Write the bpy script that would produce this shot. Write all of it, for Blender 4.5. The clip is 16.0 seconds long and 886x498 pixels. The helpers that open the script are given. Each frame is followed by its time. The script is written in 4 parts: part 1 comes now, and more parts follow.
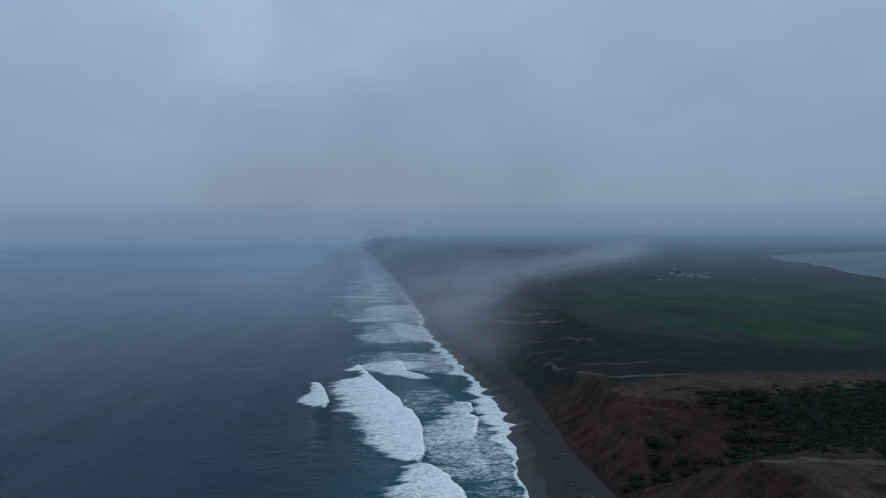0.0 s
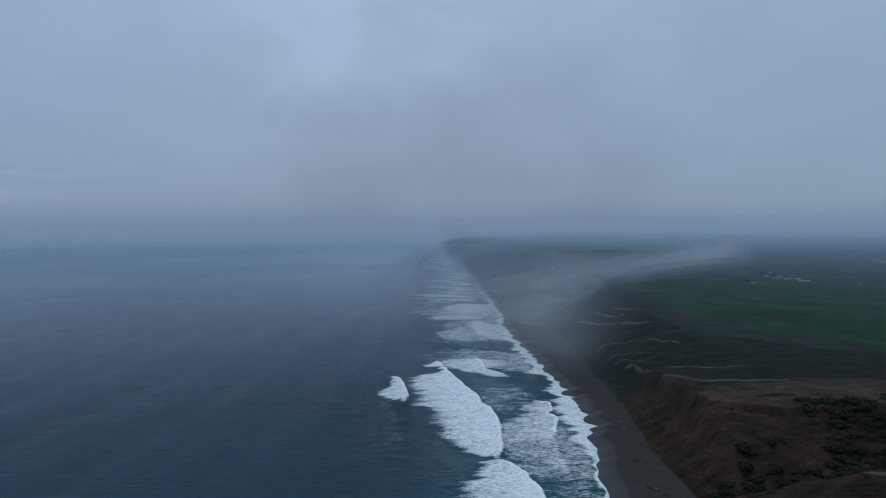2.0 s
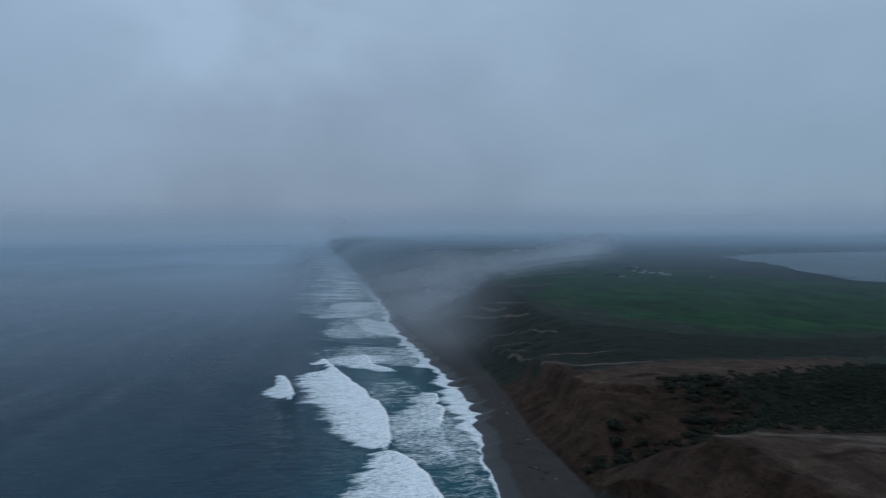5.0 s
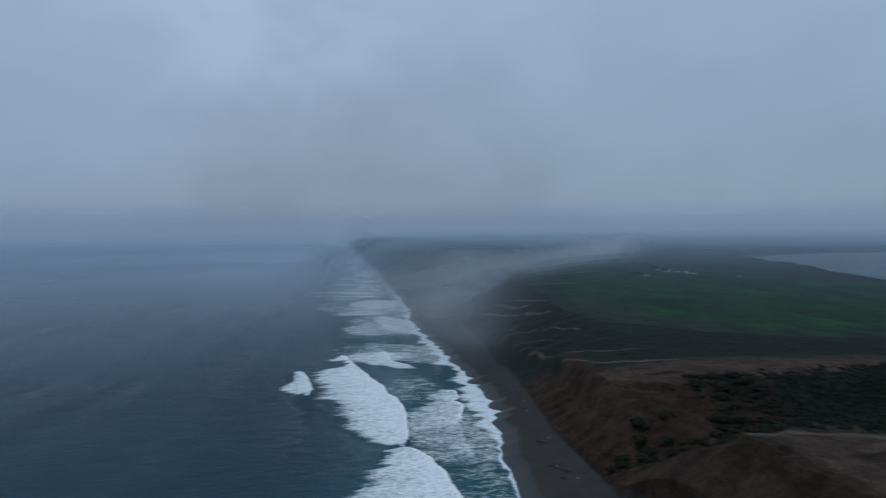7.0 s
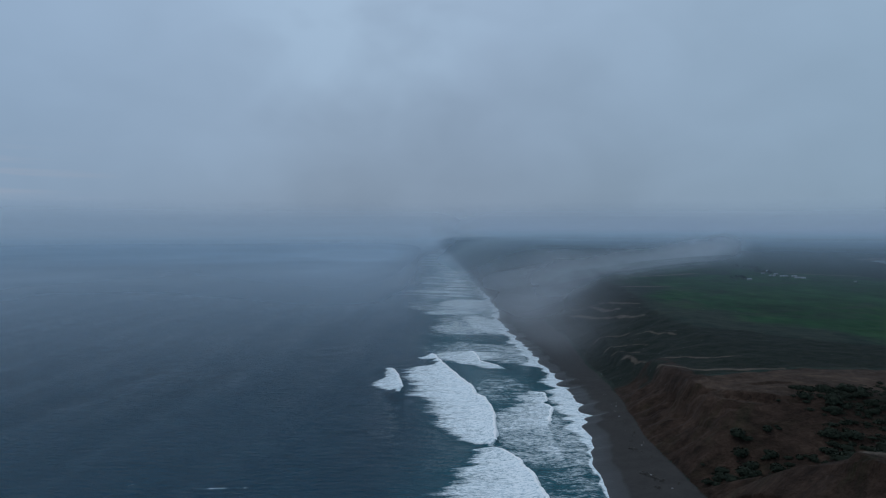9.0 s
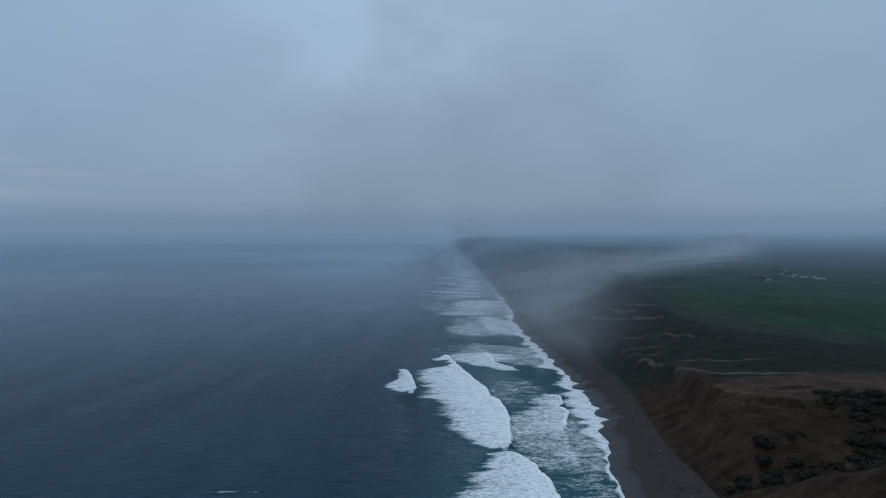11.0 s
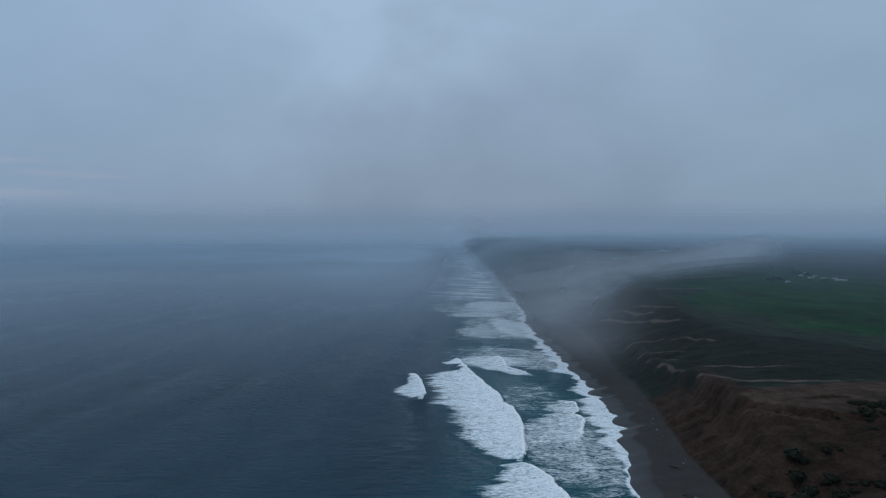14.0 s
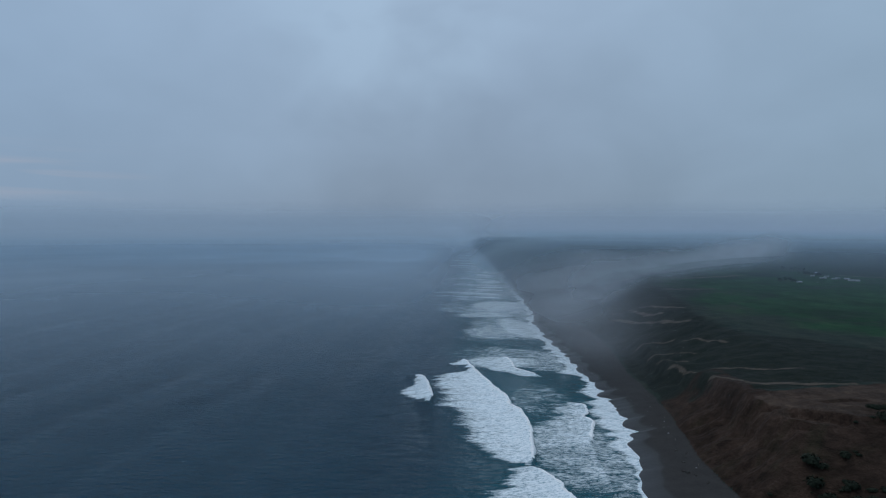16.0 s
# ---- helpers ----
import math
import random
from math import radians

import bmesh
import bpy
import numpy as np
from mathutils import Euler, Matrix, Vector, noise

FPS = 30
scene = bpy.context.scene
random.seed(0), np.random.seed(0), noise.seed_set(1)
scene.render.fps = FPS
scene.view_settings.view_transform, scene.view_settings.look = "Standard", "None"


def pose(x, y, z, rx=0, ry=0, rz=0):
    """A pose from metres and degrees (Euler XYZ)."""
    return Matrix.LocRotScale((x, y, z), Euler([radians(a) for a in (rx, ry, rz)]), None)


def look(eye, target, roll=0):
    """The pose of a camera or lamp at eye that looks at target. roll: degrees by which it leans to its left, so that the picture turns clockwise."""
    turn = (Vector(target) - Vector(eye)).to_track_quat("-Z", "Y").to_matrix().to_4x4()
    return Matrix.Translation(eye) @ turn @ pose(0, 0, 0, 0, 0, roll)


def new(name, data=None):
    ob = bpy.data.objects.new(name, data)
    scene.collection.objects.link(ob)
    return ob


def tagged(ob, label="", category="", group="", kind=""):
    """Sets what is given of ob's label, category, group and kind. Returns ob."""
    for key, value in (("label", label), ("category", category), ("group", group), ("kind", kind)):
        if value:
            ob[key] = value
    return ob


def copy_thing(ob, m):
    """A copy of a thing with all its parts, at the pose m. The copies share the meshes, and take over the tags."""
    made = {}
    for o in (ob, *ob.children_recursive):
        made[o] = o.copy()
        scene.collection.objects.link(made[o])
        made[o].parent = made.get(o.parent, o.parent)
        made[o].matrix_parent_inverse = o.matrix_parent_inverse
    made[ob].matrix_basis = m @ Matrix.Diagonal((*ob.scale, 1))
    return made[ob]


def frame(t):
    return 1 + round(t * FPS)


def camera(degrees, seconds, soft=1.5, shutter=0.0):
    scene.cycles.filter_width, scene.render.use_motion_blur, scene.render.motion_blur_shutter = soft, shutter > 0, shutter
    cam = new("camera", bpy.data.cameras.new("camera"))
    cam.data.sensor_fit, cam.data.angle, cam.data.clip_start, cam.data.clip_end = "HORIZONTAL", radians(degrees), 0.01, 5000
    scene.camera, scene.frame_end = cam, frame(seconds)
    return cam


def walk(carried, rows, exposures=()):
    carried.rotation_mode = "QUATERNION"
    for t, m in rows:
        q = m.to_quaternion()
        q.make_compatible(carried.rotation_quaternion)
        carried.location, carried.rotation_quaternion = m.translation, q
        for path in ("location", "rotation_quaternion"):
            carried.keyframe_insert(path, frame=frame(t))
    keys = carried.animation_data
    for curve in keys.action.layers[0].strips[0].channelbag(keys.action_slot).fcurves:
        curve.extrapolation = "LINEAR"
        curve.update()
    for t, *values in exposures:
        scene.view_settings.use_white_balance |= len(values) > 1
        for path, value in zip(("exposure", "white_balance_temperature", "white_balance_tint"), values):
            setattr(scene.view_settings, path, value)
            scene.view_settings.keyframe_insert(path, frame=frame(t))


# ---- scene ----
# ---- camera ----
cam = camera(69.97, 16.0, soft=1.0, shutter=0.5)
# seconds, east, north, height, heading (clockwise from the coast's line), tilt, lean
PATH = [
    (0.00, 0.00, -0.00, 110.00, 8.600, -1.949, -0.336),
    (0.50, -0.01, 0.37, 109.10, 7.630, -1.922, -0.243),
    (1.00, -0.10, 0.71, 108.34, 5.864, -1.885, -0.224),
    (1.50, 0.06, 0.77, 107.79, 2.968, -1.859, -0.130),
    (2.00, 0.14, 0.52, 107.29, 1.368, -1.846, -0.078),
    (2.50, 0.07, -0.06, 106.86, 0.091, -1.842, -0.011),
    (3.00, -0.30, -0.64, 106.54, -0.773, -1.832, -0.025),
    (3.50, -0.48, -1.33, 106.23, -0.958, -1.826, -0.019),
    (4.00, -0.62, -1.94, 105.66, -1.079, -1.835, 0.025),
    (4.50, -0.80, -2.30, 104.98, 2.662, -1.841, -0.084),
    (4.70, -0.83, -2.40, 104.69, 6.713, -1.855, -0.109),
    (5.05, -0.65, -2.06, 103.95, 12.625, -1.855, -0.109),
    (5.40, -0.02, -1.00, 103.03, 16.907, -1.857, -0.111),
    (5.75, 0.81, 0.42, 102.07, 19.322, -1.859, -0.113),
    (6.10, 1.63, 1.86, 101.21, 19.638, -1.862, -0.115),
    (6.45, 2.20, 2.95, 100.61, 17.619, -1.864, -0.116),
    (6.80, 2.30, 3.35, 100.40, 13.032, -1.864, -0.117),
    (7.00, 2.12, 3.31, 100.44, 9.669, -1.805, -0.102),
    (7.20, 1.94, 3.24, 100.49, 6.616, -1.830, -0.075),
    (7.50, 1.70, 3.05, 100.57, 4.257, -1.796, -0.037),
    (8.00, 1.67, 2.41, 100.68, 2.911, -1.881, 0.131),
    (8.50, 1.36, 2.29, 100.71, 2.244, -1.853, 0.094),
    (9.00, 1.36, 2.31, 100.76, 1.635, -1.837, 0.150),
    (9.50, 1.52, 2.41, 100.84, 1.102, -1.825, 0.172),
    (10.00, 1.37, 3.07, 101.01, 0.776, -1.829, 0.146),
    (12.50, 2.23, 15.00, 100.37, -0.115, -1.814, 0.197),
    (13.00, 2.08, 16.91, 100.38, -0.307, -1.813, 0.188),
    (13.50, 1.83, 18.79, 100.49, -0.430, -1.814, 0.169),
    (14.00, 1.63, 20.55, 100.55, -0.610, -1.812, 0.173),
    (14.50, 1.41, 22.22, 100.53, -0.753, -1.824, 0.165),
    (15.00, 1.16, 23.70, 100.49, -0.854, -1.812, 0.131),
    (15.50, 1.23, 24.82, 100.41, -1.092, -1.807, 0.119),
    (16.00, 1.66, 25.68, 100.27, -1.274, -1.831, 0.170),
]
walk(cam, [(t, pose(x, y, z, 90 + tilt, 0, -heading) @ pose(0, 0, 0, 0, 0, lean))
           for t, x, y, z, heading, tilt, lean in PATH])


# ---- world and light ----
def tree(owner):
    owner.use_nodes = True
    owner.node_tree.nodes.clear()
    return owner.node_tree


def node(nt, kind, values=(), **props):
    n = nt.nodes.new(kind)
    for k, v in props.items():
        setattr(n, k, v)
    for k, v in dict(values).items():
        if isinstance(v, bpy.types.NodeSocket):
            nt.links.new(v, n.inputs[k])
        else:
            n.inputs[k].default_value = v
    return n


def ramp(nt, fac, stops, smooth=False):
    n = node(nt, "ShaderNodeValToRGB", {"Fac": fac})
    e = n.color_ramp.elements
    while len(e) < len(stops):
        e.new(0.5)
    for el, (p, c) in zip(e, stops):
        el.position = p
        el.color = (*c, 1) if isinstance(c, tuple) else (c, c, c, 1)
    if smooth:
        n.color_ramp.interpolation = "EASE"
    return n.outputs["Color"]


def maths(nt, op, a, b=0.0, c=0.0, clamp=False):
    return node(nt, "ShaderNodeMath", {0: a, 1: b, 2: c}, operation=op, use_clamp=clamp).outputs[0]


def mixed(nt, fac, a, b, blend="MIX"):
    n = node(nt, "ShaderNodeMix", data_type="RGBA", blend_type=blend)
    for k, v in ((0, fac), (6, a), (7, b)):
        if isinstance(v, bpy.types.NodeSocket):
            nt.links.new(v, n.inputs[k])
        elif isinstance(v, tuple):
            n.inputs[k].default_value = (*v, 1) if len(v) == 3 else v
        else:
            n.inputs[k].default_value = v
    return n.outputs[2]


def noise_tex(nt, vec, scale, detail=4.0, rough=0.55, distortion=0.0):
    return node(nt, "ShaderNodeTexNoise", {"Vector": vec, "Scale": scale, "Detail": detail, "Roughness": rough,
                                           "Distortion": distortion}).outputs["Fac"]


def scaled(nt, vec, s, turn=0.0):
    return node(nt, "ShaderNodeMapping", {"Vector": vec, "Scale": s, "Rotation": (0, 0, radians(turn))}).outputs["Vector"]


SUN_ELEVATION, SUN_ROTATION = radians(70), radians(285)
world = bpy.data.worlds.new("overcast_sky")
scene.world = world
nt = tree(world)
gen = node(nt, "ShaderNodeTexCoord").outputs["Generated"]
sky = node(nt, "ShaderNodeTexSky", sky_type="NISHITA", sun_disc=False, sun_elevation=SUN_ELEVATION,
           sun_rotation=SUN_ROTATION, air_density=1.0, dust_density=3.0)
clear = node(nt, "ShaderNodeBackground", {"Color": sky.outputs[0], "Strength": 0.05})
sep = node(nt, "ShaderNodeSeparateXYZ", {0: gen})
# a stratus deck: greyer and darker towards the horizon, brighter overhead
billow = noise_tex(nt, scaled(nt, gen, (1, 1, 1.5)), 2.6, 3.0, 0.5, 0.4)
wisps = noise_tex(nt, scaled(nt, gen, (1, 1, 1.5)), 6.0, 3.0, 0.5, 0.3)
lift = maths(nt, "ADD", sep.outputs["Z"], maths(nt, "MULTIPLY", maths(nt, "SUBTRACT", billow, 0.5), 0.19))
deck = ramp(nt, maths(nt, "MULTIPLY_ADD", lift, 0.8, 0.1), [
    (0.0, (0.167, 0.235, 0.329)), (0.085, (0.187, 0.260, 0.360)), (0.14, (0.235, 0.318, 0.432)),
    (0.25, (0.286, 0.388, 0.525)), (0.40, (0.356, 0.482, 0.648)), (0.75, (0.435, 0.540, 0.687)), (1.0, (0.455, 0.560, 0.707))])
soft_cloud = ramp(nt, wisps, [(0.3, 0.955), (0.7, 1.05)])
deck = mixed(nt, 1.0, deck, soft_cloud, "MULTIPLY")
# a thin break in the deck low in the west, where warmer light comes through
streak = ramp(nt, noise_tex(nt, scaled(nt, gen, (1.5, 1.5, 26)), 2.0, 3.0, 0.5), [(0.46, 0.0), (0.60, 1.0)])
low = ramp(nt, sep.outputs["Z"], [(0.03, 0.0), (0.05, 1.0), (0.095, 1.0), (0.12, 0.0)])
west_side = ramp(nt, maths(nt, "MULTIPLY", sep.outputs["X"], -1.0), [(0.42, 0.0), (0.6, 1.0)])
glow = maths(nt, "MULTIPLY", maths(nt, "MULTIPLY", streak, low), maths(nt, "MULTIPLY", west_side, 0.5))
deck = mixed(nt, glow, deck, (0.42, 0.40, 0.44))
# the deck is thinner and lighter in one place to the north
toward = node(nt, "ShaderNodeVectorMath", {0: gen, 1: (-0.10, 0.935, 0.34)}, operation="DOT_PRODUCT").outputs["Value"]
thin = maths(nt, "MULTIPLY", ramp(nt, toward, [(0.972, 0.0), (0.999, 1.0)], True), ramp(nt, wisps, [(0.36, 0.05), (0.62, 0.40)]))
deck = mixed(nt, thin, deck, (0.42, 0.58, 0.76))
# clearer, bluer air to either side
east_blue = maths(nt, "MULTIPLY", ramp(nt, sep.outputs["X"], [(0.10, 0.0), (0.62, 1.0)]), 0.34)
west_blue = maths(nt, "MULTIPLY", ramp(nt, maths(nt, "MULTIPLY", sep.outputs["X"], -1.0), [(0.15, 0.0), (0.62, 1.0)]), 0.32)
deck = mixed(nt, east_blue, deck, (0.270, 0.420, 0.550))
deck = mixed(nt, west_blue, deck, (0.270, 0.430, 0.640))
overcast = node(nt, "ShaderNodeBackground", {"Color": deck, "Strength": 1.0})
both = node(nt, "ShaderNodeMixShader", {0: 0.92, 1: clear.outputs[0], 2: overcast.outputs[0]})
node(nt, "ShaderNodeOutputWorld", {"Surface": both.outputs[0]})

sun_data = bpy.data.lights.new("sun", "SUN")
sun_data.energy, sun_data.angle, sun_data.color = 0.5, radians(25), (1.0, 0.98, 0.95)
sun = new("sun", sun_data)
sun.matrix_world = look((-300 * math.cos(SUN_ELEVATION), 80, 300 * math.sin(SUN_ELEVATION)), (0, 0, 0))


# ---- plan ----
def lattice(ix, iy, seed):
    n = (ix.astype(np.int64) * 374761393 + iy.astype(np.int64) * 668265263 + seed * 1442695041) & 0x7FFFFFFF
    n = ((n ^ (n >> 13)) * 1274126177) & 0x7FFFFFFF
    return ((n ^ (n >> 16)) & 0xFFFF) / 65535.0


def value_noise(x, y, seed=0):
    ix, iy = np.floor(x), np.floor(y)
    fx, fy = x - ix, y - iy
    fx, fy = fx * fx * (3 - 2 * fx), fy * fy * (3 - 2 * fy)
    a, b = lattice(ix, iy, seed), lattice(ix + 1, iy, seed)
    c, d = lattice(ix, iy + 1, seed), lattice(ix + 1, iy + 1, seed)
    return (a * (1 - fx) + b * fx) * (1 - fy) + (c * (1 - fx) + d * fx) * fy


def fbm(x, y, size, octaves=4, seed=0):
    """Noise between about -1 and 1 whose largest forms are size metres across."""
    x, y = np.asarray(x, float) / size, np.asarray(y, float) / size
    total, gain = 0.0, 0.5
    for k in range(octaves):
        total = total + (value_noise(x * 2 ** k + 17.3 * k, y * 2 ** k - 9.1 * k, seed + k) * 2 - 1) * gain
        gain *= 0.5
    return total


def smooth(a, b, x):
    t = np.clip((np.asarray(x, float) - a) / (b - a), 0, 1)
    return t * t * (3 - 2 * t)


def line(at, *pairs):
    return np.interp(at, [p[0] for p in pairs], [p[1] for p in pairs])


def shore_x(y):
    """Where the still water meets the beach, for each northing."""
    base = line(y, (-900, 40), (0, 54), (200, 67), (234, 70.5), (261, 72.5), (281, 75.5), (305, 80.5), (327, 84.5), (355, 89.5), (405, 87.5), (450, 87), (520, 86),
                (650, 81), (850, 92), (1270, 95), (2000, 98), (3900, 86), (5200, 86))
    lobes = 3.2 * (1 - 3.2 * np.abs(fbm(y, y * 0 + 3.3, 15, 2, 5))) * line(y, (230, 0.35), (310, 0.9), (340, 1.2), (900, 1.3), (3000, 3)) + np.clip(y / 300, 0.5, 4) * 1.2 * fbm(y, y * 0 + 8.1, 60, 2, 9)
    # sharp cusps where the swash runs up between the ridges of the beach
    cusp = (1 - np.abs(np.sin(np.pi * (y + 7 * fbm(y, y * 0 + 5.7, 40, 2, 15)) / 21))) ** 1.7
    return base + lobes + 4.2 * (cusp - 0.25) * smooth(322, 345, y) * (1 - smooth(440, 520, y))


def toe_x(y):
    """The foot of the bluff."""
    return line(y, (-900, 95), (100, 102), (231, 103), (294, 104.5), (316, 108), (363, 114), (396, 116), (445, 117), (484, 120),
                (540, 126), (900, 133), (2000, 136), (5200, 122)) + 1.2 * fbm(y, y * 0, 14, 3, 31)


BAY = [(1440, 2010), (1374, 1847), (1307, 1728), (1340, 1680), (1255, 1540), (1270, 1520), (1150, 1321), (1125, 1236), (1082, 1136),
       (1040, 1040), (1120, 960), (1500, 880), (3000, 740), (6000, 650), (6000, 2100), (2700, 2400), (2172, 2290), (1994, 2277),
       (1835, 2238), (1652, 2159)]


def bay_distance(x, y):
    """Metres from the bay's shore, negative over its water."""
    best = np.full(np.shape(x), 1e9)
    inside = np.zeros(np.shape(x), bool)
    for (ax, ay), (bx, by) in zip(BAY, BAY[1:] + BAY[:1]):
        t = np.clip(((x - ax) * (bx - ax) + (y - ay) * (by - ay)) / ((bx - ax) ** 2 + (by - ay) ** 2), 0, 1)
        best = np.minimum(best, np.hypot(x - ax - t * (bx - ax), y - ay - t * (by - ay)))
        cross = ((ay > y) != (by > y)) & (x < (bx - ax) * (y - ay) / (by - ay + 1e-9) + ax)
        inside ^= cross
    return np.where(inside, -best, best)


def gully_y(x):
    return line(x, (95, 240), (110, 234), (125, 228), (160, 228), (200, 233), (300, 240))


def land_height(x, y):
    """Height of the ground over the sea, for arrays of eastings and northings."""
    shore, toe = shore_x(y), toe_x(y)
    r = np.hypot(x, y)
    wet = np.clip((x - shore) * 0.06, -7, 0)
    t = np.clip((x - shore) / np.maximum(toe - shore, 5), 0, 1)
    beach = 3.6 * t ** 0.85 + 0.10 * fbm(x, y, 9, 3, 2) * t
    edge = line(y, (-900, 40), (130, 42), (175, 42), (205, 32), (300, 29), (340, 26), (400, 20), (470, 15), (700, 13), (1500, 16), (5200, 20))
    inland = (31 + 3.0 * fbm(x, y, 160, 4, 12) + 8 * fbm(x, y, 700, 3, 14) * smooth(500, 1600, r)
              + 27 * smooth(1600, 4700, r) + 6 * fbm(x, y, 900, 3, 21) * smooth(2200, 4000, r)
              - 22 * smooth(900, 2500, y) * (1 - smooth(200, 1200, x)))
    inland = inland + 11 * np.exp(-(((x - 140) / 60) ** 2 + ((y - 145) / 34) ** 2))
    run = line(y, (-900, 40), (140, 13), (190, 15), (231, 25), (300, 27), (340, 24), (420, 18), (540, 22), (5200, 30))
    run = run * (1 + 0.18 * fbm(x * 0.3, y, 22, 3, 44))
    d = x - toe
    top = edge + (inland - edge) * smooth(0, 55, d - run)
    # runnels worn into the face of the bluff
    s = np.clip(d / run, 0, 1)
    knee = 0.74 + 0.12 * fbm(x * 0.4, y, 26, 3, 45)
    talus = 0.60 + 0.10 * fbm(x * 0.3, y, 40, 2, 46)
    cliff = np.where(s < knee, talus * (s / knee) ** 0.92, talus + (1 - talus) * np.clip((s - knee) / (1 - knee), 0, 1) ** 0.7)
    slope = np.minimum(s ** 0.9, 1) * (1 - 0.10 * np.sin(np.pi * s))
    face = slope + (cliff - slope) * smooth(236, 262, y) * (1 - smooth(430, 560, y))
    ridged = 1 - np.abs(fbm(y + 0.35 * d, d * 0.18, 9, 3, 77)) * 2
    z = beach + (top - 3.6) * face * (d > 0)
    z = z - np.clip(ridged, 0, 1) * 2.8 * np.sin(np.pi * np.clip(s * 1.05, 0, 1)) * (d > 0)
    rill = 1 - np.abs(fbm(y + 0.5 * d, d * 0.12, 3.6, 2, 78)) * 2.4
    z = z - np.clip(rill, 0, 1) * 1.0 * np.sin(np.pi * np.clip(s, 0, 1)) * (d > 0) * (1 - smooth(500, 700, y))
    z = z + (0.55 * fbm(x, y, 7, 4, 3) + 0.9 * fbm(x, y, 19, 3, 4)) * smooth(0, 12, d)
    # slumped ledges near the brow
    crag = smooth(0.05, 0.4, fbm(x + 0.4 * y, y, 24, 3, 48)) * smooth(0.35, 0.75, s) * (1 - smooth(0, 22, d - run)) * (d > 0) * (1 - smooth(500, 800, y))
    z = z - 2.4 * crag
    z = z - slumps(x, y)[0]
    # dunes behind the low part of the bluff
    dune = smooth(0, 15, d - run) * (1 - smooth(60, 130, d)) * smooth(330, 400, y) * (1 - smooth(900, 1500, y))
    z = z + dune * (4.5 * np.abs(fbm(x, y, 42, 3, 51)) + 1.2 * fbm(x, y, 12, 2, 52))
    # the hollow full of scrub, between the sandy knoll and the bare flat
    v = gully_y(x)
    floor = line(x, (95, 2), (104, 4), (112, 8), (130, 14), (160, 19), (200, 23), (300, 31))
    away = np.abs(y - v)
    bowl = floor + np.where(y < v, 0.48, 0.42) * np.maximum(away - 4, 0) + 1.0 * fbm(x, y, 18, 3, 61)
    z = np.where((d > -2) & (x < 420), np.minimum(z, bowl), z)
    # the sandy knoll south of the hollow, and the spur that runs down from it to the beach
    jag = 0.9 * fbm(x, y, 11, 3, 63)
    knoll = 41.0 - 0.06 * np.maximum(x - 120, 0) - 1.15 * np.maximum(118 + 0.02 * (y - 160) - x + jag, 0) - 0.95 * np.maximum(y - 168 - 0.02 * (x - 118) + jag, 0)
    t = np.clip((y - 166) / 56, 0, 1)
    ridge_x = line(t, (0, 119), (0.4, 113), (0.8, 110), (1, 103))
    spur = line(t, (0, 40), (0.4, 29), (0.8, 15), (1, 5)) - 0.85 * np.abs(x - ridge_x) - 1.2 * np.maximum(y - 222, 0) + jag
    near = (d > 0) & (y < 245) & (x < 420)
    z = np.where(near, np.maximum(z, np.maximum(np.where(y < 230, knoll - scarps(x, y)[0], -9), spur)), z)
    # the far bay
    if np.max(r) > 700:
        b = bay_distance(x, y)
        z = np.where(x > 500, np.where(b > 0, np.minimum(z, 0.4 + 0.058 * b), np.maximum(-4, b * 0.1)), z)
    return np.where(x < shore, wet, z)


def scarps(x, y):
    """Little worn ledges across the sandy knoll: how far the ground drops, and where their dark faces are."""
    drop, face = 0.0, 0.0
    for at, deep, seed in ((161, 1.5, 35), (153, 1.8, 36), (143, 1.6, 37)):
        off = y - at - 7 * fbm(x, x * 0, 34, 4, seed)
        here = smooth(124, 138, x) * smooth(-0.25, 0.15, fbm(x, y * 0.3, 40, 3, seed + 4))
        drop = drop + deep * (1 - smooth(-1.2, 0.8, off)) * here
        face = np.maximum(face, np.exp(-((off + 0.4) / 1.5) ** 2) * here)
    return drop, face


SLUMPS = [(136, 283, 151, 262, 3.4), (126, 270, 136, 261, 3.0), (152, 263, 161, 259, 2.2), (127, 300, 135, 285, 2.6), (150, 288, 171, 284, 0.7)]


def slumps(x, y):
    """Scoops where the brow of the bluff has slipped: how far the ground drops, and where their dark back walls are."""
    drop, face = np.zeros(np.shape(x)), np.zeros(np.shape(x))
    near = (x > 110) & (x < 190) & (y > 240) & (y < 320)
    px, py = x[near], y[near]
    wob = 1.6 * fbm(px, py, 8, 3, 34)
    for ax, ay, bx, by, deep in SLUMPS:
        long = math.hypot(bx - ax, by - ay)
        ux, uy = (bx - ax) / long, (by - ay) / long
        along = (px - ax) * ux + (py - ay) * uy
        off = (px - ax) * -uy + (py - ay) * ux + wob
        here = smooth(-2, 3, along) * (1 - smooth(long - 3, long + 2, along))
        drop[near] += deep * (1 - smooth(-1.3, 0.5, off)) * (1 - smooth(3, 13, -off)) * here
        face[near] = np.maximum(face[near], np.exp(-((off + 0.4) / 1.1) ** 2) * here)
    return drop, face


def height_at(x, y):
    return float(land_height(np.array([x], float), np.array([y], float))[0])


# ---- materials ----
def material(name):
    m = bpy.data.materials.new(name)
    return m, tree(m)


def attribute(nt, name):
    return node(nt, "ShaderNodeAttribute", attribute_name=name).outputs["Fac"]


